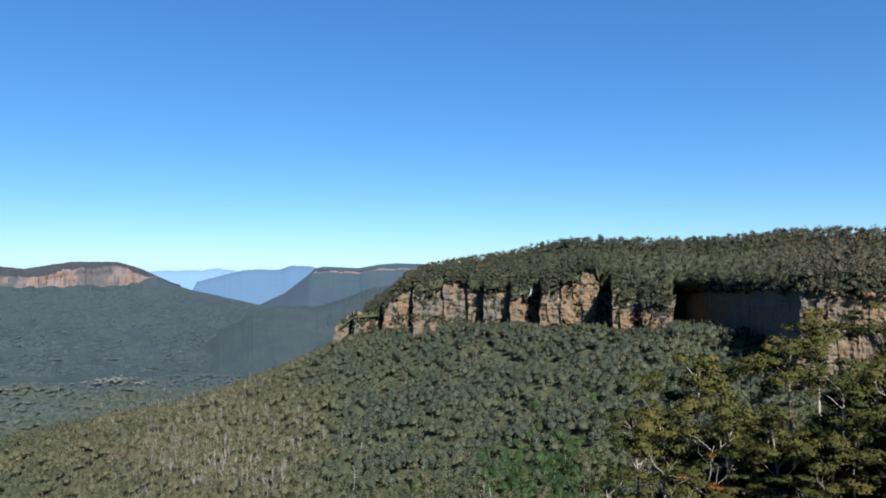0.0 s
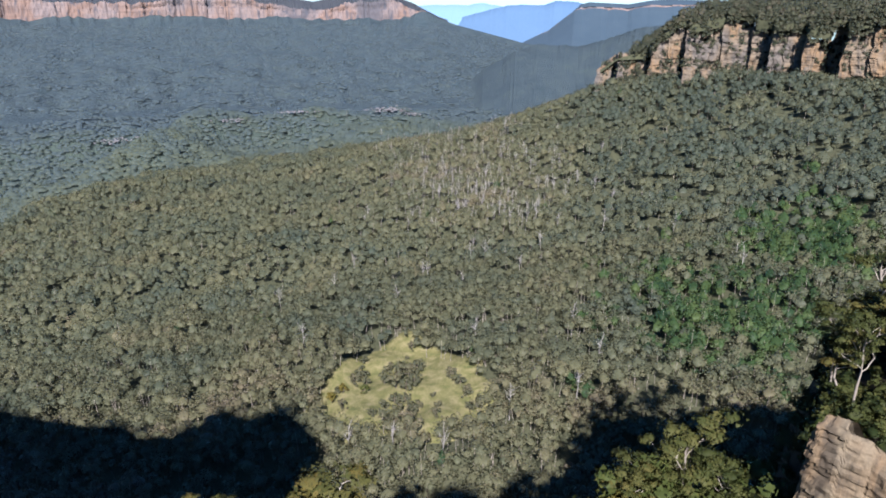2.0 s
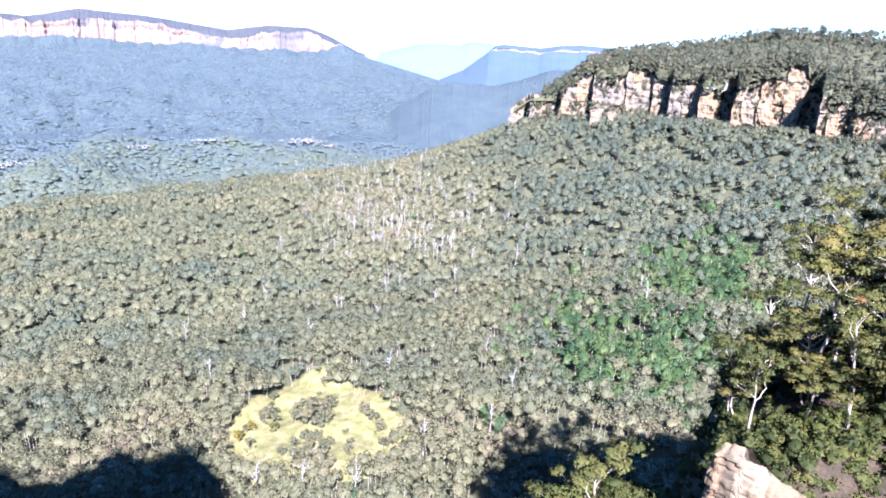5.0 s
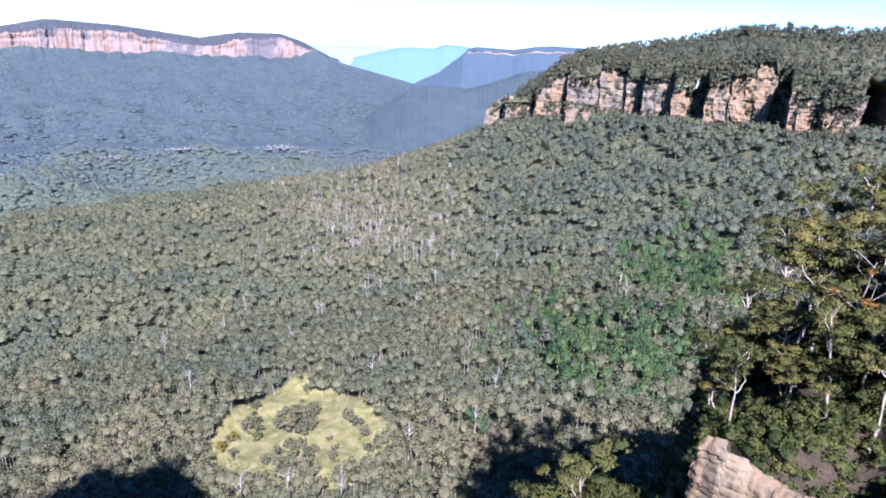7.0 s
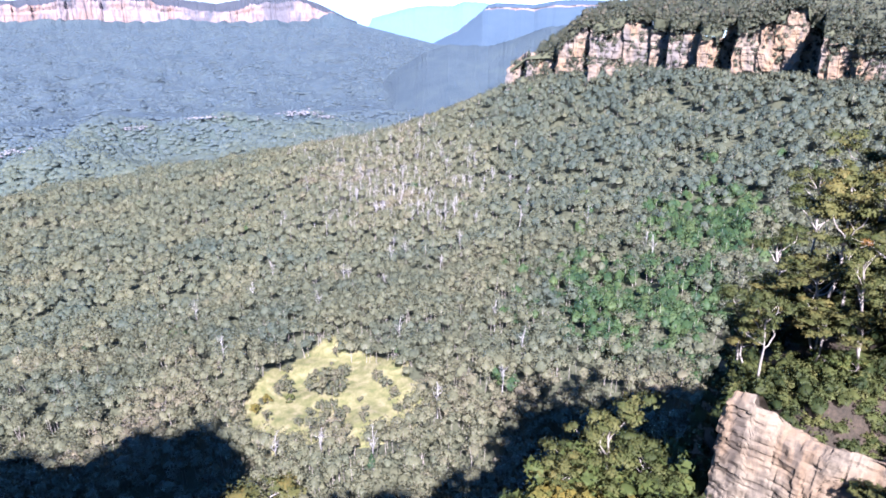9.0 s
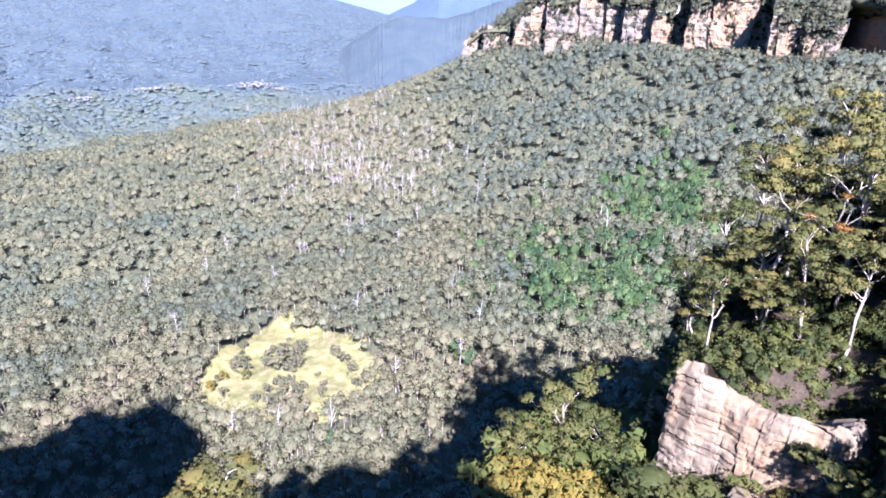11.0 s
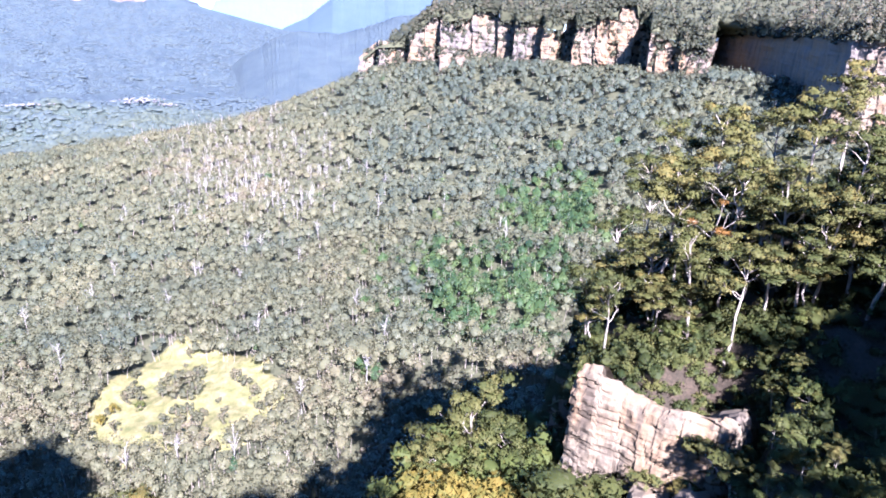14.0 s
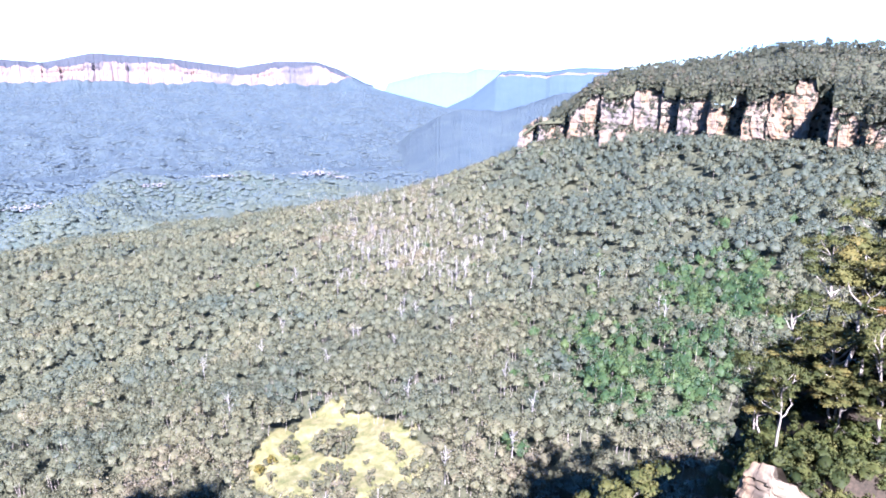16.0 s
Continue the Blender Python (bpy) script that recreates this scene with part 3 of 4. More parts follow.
sway = 0.18 * lattice(H / 19 + 0 * S, S / 60, 9) + 0.07 * lattice(H / 6 + 0 * S, S / 25, 10) + 0.5 * (F - 0.5) * lattice(S / 45, 0 * H, 11)      # leaning, uneven edges
wall = polar(az[None] + sway, base[None] - out, H)
left = 9.0
for a0, a1, _, lab in PANELS:
    i, j = np.searchsorted(az, max(a1, az[0]) - 1e-6), np.searchsorted(az, min(left, az[-1]) - 1e-6)
    part("buttress", sheet("buttress", wall[:, i:j + 1], CLIFF, False), plateau_cliff, lab)
    left = a1
for az0, az1, t, f, fwd, sd in ((2.7, 1.5, -4.9, -6.7, 62, 14), (1.4, -0.2, -5.1, -7.1, 66, 15), (-0.5, -1.9, -5.3, -7.2, 62, 16), (-29.3, -30.2, -1.4, -2.6, -10, 17)):
    buttress(plateau_cliff, az0, az1, t, f, fwd, sd, 22.0, "low broken crag", bed=4.5, cell=1.0, taper=0.25)


def plateau(az, d):
    """Height of the wooded plateau d metres behind the rim."""
    r = plateau_r(az, d) - d
    broad = np.interp(az, [-40, -30, -24, -19, -16, -13, -11, -7, -3, 1, 3, 5.0, 8.6], [-1.5, -1.6, -1.9, -2.2, -2.2, -0.9, -0.8, -1.5, -1.3, -0.7, -1.2, -3.0, -5.0])
    k = np.exp(-np.clip(d, 0, 1e4) / 14)
    rim = r * np.tan(np.radians(profile(RIM, az) * k + broad * (1 - k)))
    crest = (r + 330) * np.tan(np.radians(np.interp(az, [-40, -33, -27, -21, -10, -5.5, 0, 1.5, 3, 8.6], [1.9, 1.75, 1.9, 1.4, 1.5, 0.5, -0.3, -0.7, -1.6, -5.4])))
    return rim + (crest - rim) * smooth(-60, 330, d)


A, Dd = np.meshgrid(np.arange(-42, 8.7, 0.15), np.array([3, 9, 16, 25, 45, 70, 100, 140, 190, 250, 330, 450, 700, 1100.0]))
plateau_top = new("plateau_top", sheet("plateau_top", polar(A, plateau_r(A, Dd), plateau(A, Dd) - 5 * (Dd < 4) - 0.5 - 0.06 * np.clip(Dd - 400, 0, 900)), FLOOR))
tagged(plateau_top, "gently rising plateau covered in scrub forest", "ground", kind="structure")

# ---- clearing ----
CLEAR = ground_hit(24.6, -31.2)
EDGE = np.array([ground_hit(a, e)[:2] for a, e in ((25.2, -27.9), (28.0, -29.3), (30.2, -30.2), (32.8, -32.6), (32.4, -34.6), (29.4, -35.2), (25.4, -34.6), (22.4, -35.2), (18.2, -34.9), (17.3, -32.6), (19.2, -29.6), (23.6, -28.9))])


def clearing(x, y):
    """Below 1 in the grassy clearing, growing with the distance from its edge."""
    x, y = np.asarray(x, float), np.asarray(y, float)
    d, inside = np.full(x.shape, 1e9), np.zeros(x.shape, bool)
    for a, b in zip(EDGE, np.roll(EDGE, -1, 0)):
        ab = b - a
        t = np.clip(((x - a[0]) * ab[0] + (y - a[1]) * ab[1]) / (ab @ ab), 0, 1)
        d = np.minimum(d, np.hypot(x - a[0] - t * ab[0], y - a[1] - t * ab[1]))
        inside ^= ((a[1] > y) != (b[1] > y)) & (x < a[0] + ab[0] * (y - a[1]) / (ab[1] + 1e-9))
    return 1 + np.where(inside, -d, d) / 30 + 0.12 * waves(x, y, 5)


gu, gv = np.meshgrid(np.arange(-80, 81, 2.0), np.arange(-84, 90, 2.0))
ca, sa = math.cos(radians(23.3)), math.sin(radians(23.3))
cx, cy = CLEAR[0] + gu * ca - gv * sa, CLEAR[1] + gu * sa + gv * ca
lift = 0.6 - 2.5 * smooth(1.25, 1.5, clearing(cx, cy)) + 0.25 * waves(cx, cy, 2)
clearing_grass = new("clearing_grass", sheet("clearing_grass", np.stack([cx, cy, land(cx, cy) + lift], -1), GRASS))
tagged(clearing_grass, "dry yellow grass of a small forest clearing", "grass", kind="structure")


# ---- woods ----
def scatter(n, az0, az1, r0, r1, g):
    a = g.uniform(az0, az1, n)
    r = np.sqrt(g.uniform(r0 ** 2, r1 ** 2, n))
    p = polar(a, r, 0 * r)
    return a, r, p[:, 0], p[:, 1]


def crowns(name, x, y, z, h, cr, tint, mat, label, g, clumps=5, count=10, size=0.75, tall=1.0, up=0.35, sides=6, rings=2, big=0.5, core=0.7):
    """The crowns of many trees, as one mesh: each a leafy core with smaller billows of sprays over its top and sides."""
    n = len(x)
    centre = np.stack([x, y, z + h - cr * tall], -1)
    stretch = np.array([1, 1, tall])
    cs, rad, tn = [], [], []
    for c in range(clumps):
        th = g.uniform(0, 2.0, n) + c * 2.4
        rise = g.uniform(0.7, 1.0, n) if c == 0 else g.uniform(-0.3, 0.7, n)
        flatwise = np.sqrt(1 - rise ** 2)
        d = np.stack([np.cos(th) * flatwise, np.sin(th) * flatwise, rise], -1) * stretch
        rr = cr * big * g.uniform(0.6, 1.3, n)
        cs.append(centre + d * (cr * g.uniform(0.62, 1.12, n) - rr * 0.5)[:, None])
        rad.append(rr)
        tn.append(np.clip(tint + g.normal(0, 0.035, n), 0, 1))
    cs, rad, tn = np.concatenate(cs), np.concatenate(rad), np.concatenate(tn)
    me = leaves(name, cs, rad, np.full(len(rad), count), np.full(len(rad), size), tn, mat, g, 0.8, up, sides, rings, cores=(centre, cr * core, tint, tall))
    return tagged(new(name, me), label, "forest", kind="stuff")


def stems(name, x, y, z, h, w, mat, label, g):
    """Slender three-sided leaning stems, as one mesh."""
    n = len(x)
    lean = g.normal(0, 0.09, (n, 2)) * h[:, None]
    v = []
    for top in (0, 1):
        for k in range(3):
            a = 2.094 * k
            ww = w * (1 - 0.6 * top)
            v.append(np.stack([x + top * lean[:, 0] + ww * math.cos(a), y + top * lean[:, 1] + ww * math.sin(a), z - 0.5 + top * h], -1))
    v = np.stack(v, 1).reshape(-1, 3)
    b = np.arange(n)[:, None] * 6
    f = np.concatenate([b + np.array([k, (k + 1) % 3, 3 + (k + 1) % 3, 3 + k]) for k in range(3)])
    return tagged(new(name, mesh_from(name, v, f, mat)), label, "trunks", kind="stuff")


def build_forest():
    g = np.random.default_rng(21)
    sets = [scatter(8800, -36, 64, 120, 520, g), scatter(18800, -36, 63, 520, 1180, g)]
    a, r, x, y = (np.concatenate(q) for q in zip(*sets))
    keep = (clearing(x, y) > 1.08) & ~((a < 9) & (r > cliff_r(a) - 6))
    a, r, x, y = a[keep], r[keep], x[keep], y[keep]
    z = land(x, y)
    n = len(a)
    big = g.uniform(0, 1, n) ** 2
    h = (10.5 + 5 * big + g.uniform(0, 3.5, n)) * np.where(a < 9, 1 - 0.45 * smooth(70, 25, cliff_r(a) - r), 1)
    cr = 2.8 + 2.8 * big + g.uniform(0, 1.6, n)
    el = np.degrees(np.arctan2(z + 14, r))
    patch = 1.15 * np.exp(-((a + 3) / 9.5) ** 2 - ((el + 23) / 4.4) ** 2) + 1.0 * np.exp(-((a + 9) / 6) ** 2 - ((el + 15.5) / 3.2) ** 2)
    gully = patch + 0.45 * waves(x, y, 14)
    dry = np.exp(-((a - 19) / 9) ** 2 - ((el + 13.5) / 4.5) ** 2) + 0.3 * waves(x, y, 30, 1)
    front = smooth(-26, -31, el)
    # right slope beyond 430 m: lower tint, darker, with some haze blue painted in
    tint = np.clip(0.40 + 0.3 * waves(x, y, 38, 2) + 0.28 * dry + 0.26 * front - 0.26 * smooth(15, 3, a) * smooth(430, 680, r) + g.normal(0, 0.085, n), 0, 1)
    wet = gully > g.uniform(0.3, 0.95, n)
    k, q = ~wet & (r < 520), ~wet & (r >= 520)
    crowns("eucalypt_forest", x[k], y[k], z[k], h[k], cr[k], tint[k], LEAF_SLOPE, "dense olive-grey eucalypt forest covering the shelf", g, clumps=7, count=13, size=0.56, tall=0.95, core=0.62)
    crowns("slope_forest", x[q], y[q], z[q], h[q], cr[q] * 1.25, tint[q], LEAF_SLOPE, "olive-grey eucalypt forest rising to the cliffs", g, clumps=5, count=8, size=0.8, tall=1.0, core=0.68)
    crowns("rainforest_gully", x[wet], y[wet], z[wet], h[wet] * 0.95, cr[wet] * np.where(r[wet] > 520, 1.25, 1.0), g.uniform(0, 1, wet.sum()), LEAF_GULLY, "bright green rainforest trees in a moist gully", g, clumps=6, count=9, tall=1.3, size=0.7)
    t = g.uniform(0, 1, n) < np.clip(0.22 + 0.6 * dry + 0.25 * (r < 480), 0.12, 0.75)
    near = cr[t] * g.uniform(0.3, 1.0, t.sum()) / r[t]
    stems("forest_trunks", x[t] * (1 - near), y[t] * (1 - near), z[t], h[t] * g.uniform(0.65, 0.98, t.sum()), g.uniform(0.12, 0.26, t.sum()), BARK, "pale slender trunks among the crowns", g)
    t = g.uniform(0, 1, n) < np.clip(0.75 * (dry - 0.35), 0, 0.35)
    stems("bleached_trunks", x[t], y[t], z[t], g.uniform(15, 23, t.sum()), g.uniform(0.16, 0.32, t.sum()), DEAD_BARK, "bleached bare trunks standing out of the dry forest", g)


def build_valley_woods():
    g = np.random.default_rng(22)
    sets = [scatter(11000, 2, 64, 1100, 1700, g), scatter(11000, 2, 64, 1700, 2650, g)]
    a, r, x, y = (np.concatenate(q) for q in zip(*sets))
    z = land(x, y)
    n = len(a)
    # tint falls with distance, so painted haze blue replaces the leaf green
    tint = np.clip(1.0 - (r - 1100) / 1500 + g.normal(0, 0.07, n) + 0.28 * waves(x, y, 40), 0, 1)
    crowns("valley_woods", x, y, z - 3, g.uniform(11, 15, n), g.uniform(7, 12, n), tint, LEAF_VALLEY_HAZE, "woods on the foothills and valley floor, greener near and haze-blue far", g, clumps=1, count=3, size=1.8, tall=0.55, core=1.0)


def build_mesa_woods():
    g = np.random.default_rng(27)
    a, r, x, y = scatter(13000, 12, 64, 2480, 4150, g)
    z = np.maximum(mesa_height(a, np.maximum(r, 2501), np.interp(a, *MESA_BASE)), -425)
    n = len(a)
    # tint near the ramp's low end: haze painted into the crowns
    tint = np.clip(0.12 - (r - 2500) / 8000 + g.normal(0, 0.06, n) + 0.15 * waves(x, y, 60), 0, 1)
    crowns("mesa_woods", x, y, z - 9, g.uniform(10.5, 12.5, n), g.uniform(10, 17, n), tint, LEAF_VALLEY_HAZE, "haze-blue woods on the lower slope of the mesa", g, clumps=1, count=2, size=1.6, tall=0.32, core=1.0)


def build_plateau_woods():
    g = np.random.default_rng(23)
    n = 4600
    a = g.uniform(-42, 6.5, n)
    d = np.where(g.uniform(0, 1, n) < 0.72, 1 + 420 * g.uniform(0, 1, n) ** 1.5, g.uniform(230, 460, n))
    r = plateau_r(a, d)
    p = polar(a, r, 0 * r)
    z = plateau(a, d)
    x, y = p[:, 0], p[:, 1]
    tint = np.clip(0.45 + 0.3 * waves(x, y, 22) + 0.3 * smooth(-20, -30, a) + g.normal(0, 0.16, n), 0, 1)
    crowns("plateau_woods", x, y, z - 2, 7 + 13 * g.uniform(0, 1, n) ** 1.5, g.uniform(2.4, 5.4, n), tint, LEAF_PLATEAU, "grey-green scrub forest on the plateau", g, clumps=4, count=8, size=0.9, tall=1.3, core=0.6)
    n = 1800
    a, d = g.uniform(-42, 2, n), g.uniform(200, 470, n)
    r = plateau_r(a, d)
    p = polar(a, r, 0 * r)
    crowns("plateau_scrub", p[:, 0], p[:, 1], plateau(a, d) - 1.5, g.uniform(4, 7.5, n), g.uniform(3, 5, n), g.uniform(0.1, 0.7, n), LEAF_PLATEAU, "low scrub under the plateau trees", g, clumps=3, count=6, size=1.0)
    # scrub on ledges and at the foot of the cliffs
    n = 1500
    a = g.uniform(-18.5, 8.4, n)
    f = np.where(g.uniform(0, 1, n) < 0.55, g.uniform(-0.1, 0.12, n), g.uniform(0.1, 1.0, n))
    q = polar(a, cliff_r(a) - 4, 0 * a)
    fz = land(q[:, 0], q[:, 1])
    rz = plateau(a, 0 * a)
    r = cliff_r(a) + np.where(f < 0.12, g.uniform(-40, 0, n), 1 + 6 * f ** 2)
    p = polar(a, r, 0 * r)
    zz = np.where(f < 0.12, land(p[:, 0], p[:, 1]), fz + (rz - fz) * f - 3)
    crowns("cliff_scrub", p[:, 0], p[:, 1], zz, g.uniform(4, 11, n), g.uniform(2.0, 4.0, n), g.uniform(0.1, 0.8, n), LEAF_PLATEAU, "scrub clinging to cliff ledges", g, clumps=4, count=9, size=0.8, tall=1.1)


def build_cliff_foot():
    g = np.random.default_rng(26)
    n = 900
    a = g.uniform(-24, 8.2, n)
    r = cliff_r(a) - g.uniform(16, 88, n)
    p = polar(a, r, 0 * r)
    x, y = p[:, 0], p[:, 1]
    crowns("cliff_foot_forest", x, y, land(x, y), g.uniform(4, 8, n) + 7 * np.clip(0.5 + lattice(a / 1.1, 0 * a, 41), 0, 1), g.uniform(2.4, 4.2, n), g.uniform(0.1, 0.6, n), LEAF_SLOPE, "tall grey-green eucalypts at the foot of the cliffs", g, clumps=6, count=9, size=0.9, tall=1.15)


def build_rim_scrub():
    g = np.random.default_rng(24)
    n = 1500
    a = g.uniform(-42, 5.5, n)
    d = g.uniform(-4, 16, n)
    r = plateau_r(a, d)
    p = polar(a, r, 0 * r)
    crowns("rim_scrub", p[:, 0], p[:, 1], plateau(a, np.clip(d, 0, 99)) + np.interp(d, [-4, 2, 9, 16], [-10, -7, -1, 0]), g.uniform(4, 10, n), g.uniform(1.8, 3.4, n), g.uniform(0.1, 0.7, n), LEAF_PLATEAU, "low scrub spilling over the cliff rim", g, clumps=4, count=8, size=0.8, tall=1.1)
    n = 3200
    a = g.uniform(-43, -8, n)
    r = np.sqrt(g.uniform(46 ** 2, 170 ** 2, n))
    p = polar(a, r, 0 * r)
    z = near_land(p[:, 0], p[:, 1])
    k = (z > -90) & ~((r < 83) & (a > -27) & (r > 66)) & ~((a > -24) & (r < 70))
    m = int(k.sum())
    crowns("spur_understory", p[k, 0], p[k, 1], z[k] - 0.5, g.uniform(1.2, 4.2, m), g.uniform(0.9, 2.0, m), g.uniform(0, 0.45, m), LEAF_NEAR, "dark understory shrubs covering the spur", g, clumps=5, count=12, size=0.24, tall=0.9)
    n = 560
    a, r = g.uniform(-29, -11, n), g.uniform(82, 98, n)
    p = polar(a, r, 0 * r)
    z = near_land(p[:, 0], p[:, 1])
    crowns("rock_edge_scrub", p[:, 0], p[:, 1], z - 0.4, g.uniform(0.8, 2.6, n), g.uniform(0.7, 1.5, n), g.uniform(0.1, 0.6, n), LEAF_NEAR, "low olive scrub behind the rock outcrop", g, clumps=6, count=20, size=0.17, tall=0.9)
    n = 1500
    a = np.where(g.uniform(0, 1, n) < 0.5, g.uniform(28, 66, n), g.uniform(-13, 8, n))
    r = np.sqrt(g.uniform(40 ** 2, 90 ** 2, n))
    p = polar(a, r, 0 * r)
    z = near_land(p[:, 0], p[:, 1])
    k = z > -80
    m = int(k.sum())
    crowns("ledge_scrub", p[k, 0], p[k, 1], z[k] - 0.5, g.uniform(1.0, 3.6, m), g.uniform(0.9, 2.0, m), g.uniform(0.1, 0.7, m), LEAF_NEAR, "scrub covering the ledges under the lookout", g, clumps=6, count=24, size=0.18, tall=0.9)


def build_buttress_scrub():
    g = np.random.default_rng(25)
    x, y, z = [], [], []
    for ob in plateau_cliff.children:
        if ob.matrix_basis.translation.length < 1:
            continue
        co = np.array([v.co for v in ob.data.vertices])
        hi, w = co[:, 2].max(), np.ptp(co[:, 0])
        for k in range(int(w / 1.5) + 4):
            p = ob.matrix_basis @ Vector((g.uniform(-0.5, 0.5) * w, g.uniform(7, 34), hi - g.uniform(0, 2.5)))
            x.append(p.x), y.append(p.y), z.append(p.z)
        for k in range(int(w / 5)):
            p = ob.matrix_basis @ Vector((g.uniform(-0.5, 0.5) * w, g.uniform(-1, 2), hi * g.uniform(0.1, 0.9)))
            x.append(p.x), y.append(p.y), z.append(p.z)
    n = len(x)
    crowns("buttress_scrub", np.array(x), np.array(y), np.array(z), g.uniform(3.5, 12, n), g.uniform(1.6, 3.8, n), g.uniform(0.2, 0.9, n), LEAF_PLATEAU, "scrub growing on the low crags", g, clumps=4, count=8, size=0.7)


build_forest()
build_cliff_foot()
build_buttress_scrub()
build_rim_scrub()
build_valley_woods()
build_mesa_woods()
build_plateau_woods()


# ---- single trees ----
def tube(points, radii, sides=6):
    """Vertices and faces of a tapered limb along points."""
    pts = [Vector(p) for p in points]
    v, f = [], []
    for i, p in enumerate(pts):
        d = (pts[min(i + 1, len(pts) - 1)] - pts[max(i - 1, 0)]).normalized()
        q = d.to_track_quat("Z", "Y")
        for k in range(sides):
            a = 2 * math.pi * k / sides
            v.append(tuple(p + q @ Vector((math.cos(a) * radii[i], math.sin(a) * radii[i], 0))))
    for i in range(len(pts) - 1):
        for k in range(sides):
            a, b = i * sides + k, i * sides + (k + 1) % sides
            f.append((a, b, b + sides, a + sides))
    return v, f


def limb(a, b, r0, r1, g, bend=0.12, steps=6, kink=0.025):
    a, b = np.array(a, float), np.array(b, float)
    length = np.linalg.norm(b - a)
    side = g.normal(0, bend * length, 3)
    t = np.linspace(0, 1, steps)
    pts = a + (b - a) * t[:, None] + side * (np.sin(np.pi * t) * (0.4 + 0.6 * t))[:, None]
    pts[1:-1] += g.normal(0, kink * length, (steps - 2, 3))
    return pts, r0 + (r1 - r0) * t


def tubes_mesh(name, runs, mat, sides=6):
    v, f = [], []
    for pts, rad in runs:
        vv, ff = tube(pts, rad, sides)
        f += [tuple(i + len(v) for i in q) for q in ff]
        v += vv
    return mesh_from(name, v, f, mat)


def gum_tree(name, seed, label, leaf=LEAF_NEAR, wood=BARK, spread=0.24, fork=0.5, clumps=40, tint=(0.35, 0.8), lean=0.06, bare=False, thick=0.013, dense=74, leaf_size=0.0105, flat=0.5, size=1.0):
    """A tree one unit high, to be scaled: trunk, limbs with twigs, and a crown of leaf clumps at the limb ends."""
    g = np.random.default_rng(seed)
    ob = new(name)
    tagged(ob, label, "tree", "trees on the near slope" if not bare else "dead trees on the slope")
    top = np.array([g.normal(0, lean), g.normal(0, lean), 0.86])
    tp, tr = limb((0, 0, -0.04), top, thick, thick * 0.35, g, 0.03, 9, 0.006)
    part("trunk", tubes_mesh("trunk", [(tp, tr)], wood, 7), ob)
    ends = [top]
    for k in range(7 if not bare else 6):
        f = g.uniform(fork, 0.92)
        i = f * 8
        a = tp[int(i)] + (tp[min(int(i) + 1, 8)] - tp[int(i)]) * (i - int(i))
        th = k * 2.4 + g.uniform(-0.5, 0.5)
        out = spread * g.uniform(0.55, 1.1) * (1.15 - 0.5 * f)
        b = a + np.array([math.cos(th) * out, math.sin(th) * out, g.uniform(0.10, 0.26) * (1.2 - 0.6 * f) + 0.02])
        b[2] = min(b[2], 0.97)
        runs = [limb(a, b, thick * 0.5 * (1.2 - 0.6 * f), thick * 0.13, g, 0.12, 6)]
        ends.append(b)
        s = runs[0][0][g.integers(2, 5)]
        e = s + np.array([g.normal(0, 0.08), g.normal(0, 0.08), g.uniform(0.03, 0.12)])
        twig = limb(s, e, thick * 0.2, thick * 0.08, g, 0.1, 4)
        if name == "shrub":
            part("limb", tubes_mesh("limb", runs + [twig], wood, 4), ob)
        else:
            arm = part("limb", tubes_mesh("limb", runs, wood, 5), ob)
            part("twig", tubes_mesh("twig", [twig], wood, 4), arm)
        ends.append(e)
    if not bare:
        ends = np.array(ends)
        pick = ends[g.integers(0, len(ends), clumps)] + g.normal(0, 0.055 * size, (clumps, 3)) * np.array([1, 1, 0.4])
        pick[: len(ends)] = ends[: clumps]
        rad = g.uniform(0.04, 0.085, clumps) * size
        me = leaves("crown", pick, rad, np.full(clumps, dense), np.full(clumps, leaf_size), g.uniform(*tint, clumps), leaf, g, flat, 0.5, core=0.66)
        part("crown", me, ob)
    return ob


def place(ob, x, y, z, height, spin, tilt=(0.0, 0.0), wide=1.0):
    m = Matrix.Translation((x, y, z)) @ Matrix.Rotation(tilt[0], 4, "X") @ Matrix.Rotation(tilt[1], 4, "Y") @ Matrix.Rotation(spin, 4, "Z") @ Matrix.Diagonal((height * wide, height * wide, height, 1))
    c = copy_thing(ob, Matrix())
    c.matrix_basis = m
    return c


def drop_templates(obs):
    for ob in obs:
        for o in (*ob.children_recursive, ob):
            bpy.data.objects.remove(o)


gums = [gum_tree("gum_tree", 300 + i, "tall pale-barked gum tree with olive-gold leaf clumps", tint=((0.3, 0.75), (0.45, 0.95), (0.2, 0.6), (0.35, 0.85), (0.1, 0.5))[i]) for i in range(5)]
shrubs = [gum_tree("shrub", 340 + i, "bushy green shrub on the rocky slope", LEAF_SHRUB, DARK_BARK, spread=0.5, fork=0.15, clumps=18, tint=((0.2, 0.6), (0.4, 0.75), (0.8, 1.0))[i], thick=0.02, dense=70, leaf_size=0.034, flat=0.85, size=2.2) for i in range(3)]
bushes = [gum_tree("shrub", 350 + i, "rounded olive-grey bush in the grassy clearing", LEAF_SLOPE, DARK_BARK, spread=0.5, fork=0.15, clumps=18, tint=((0.2, 0.6), (0.4, 0.9))[i], thick=0.02, dense=60, leaf_size=0.036, flat=0.9, size=2.2) for i in range(2)]
for s in shrubs[2:]:
    s["label"] = "golden-flowering wattle shrub below the rim"
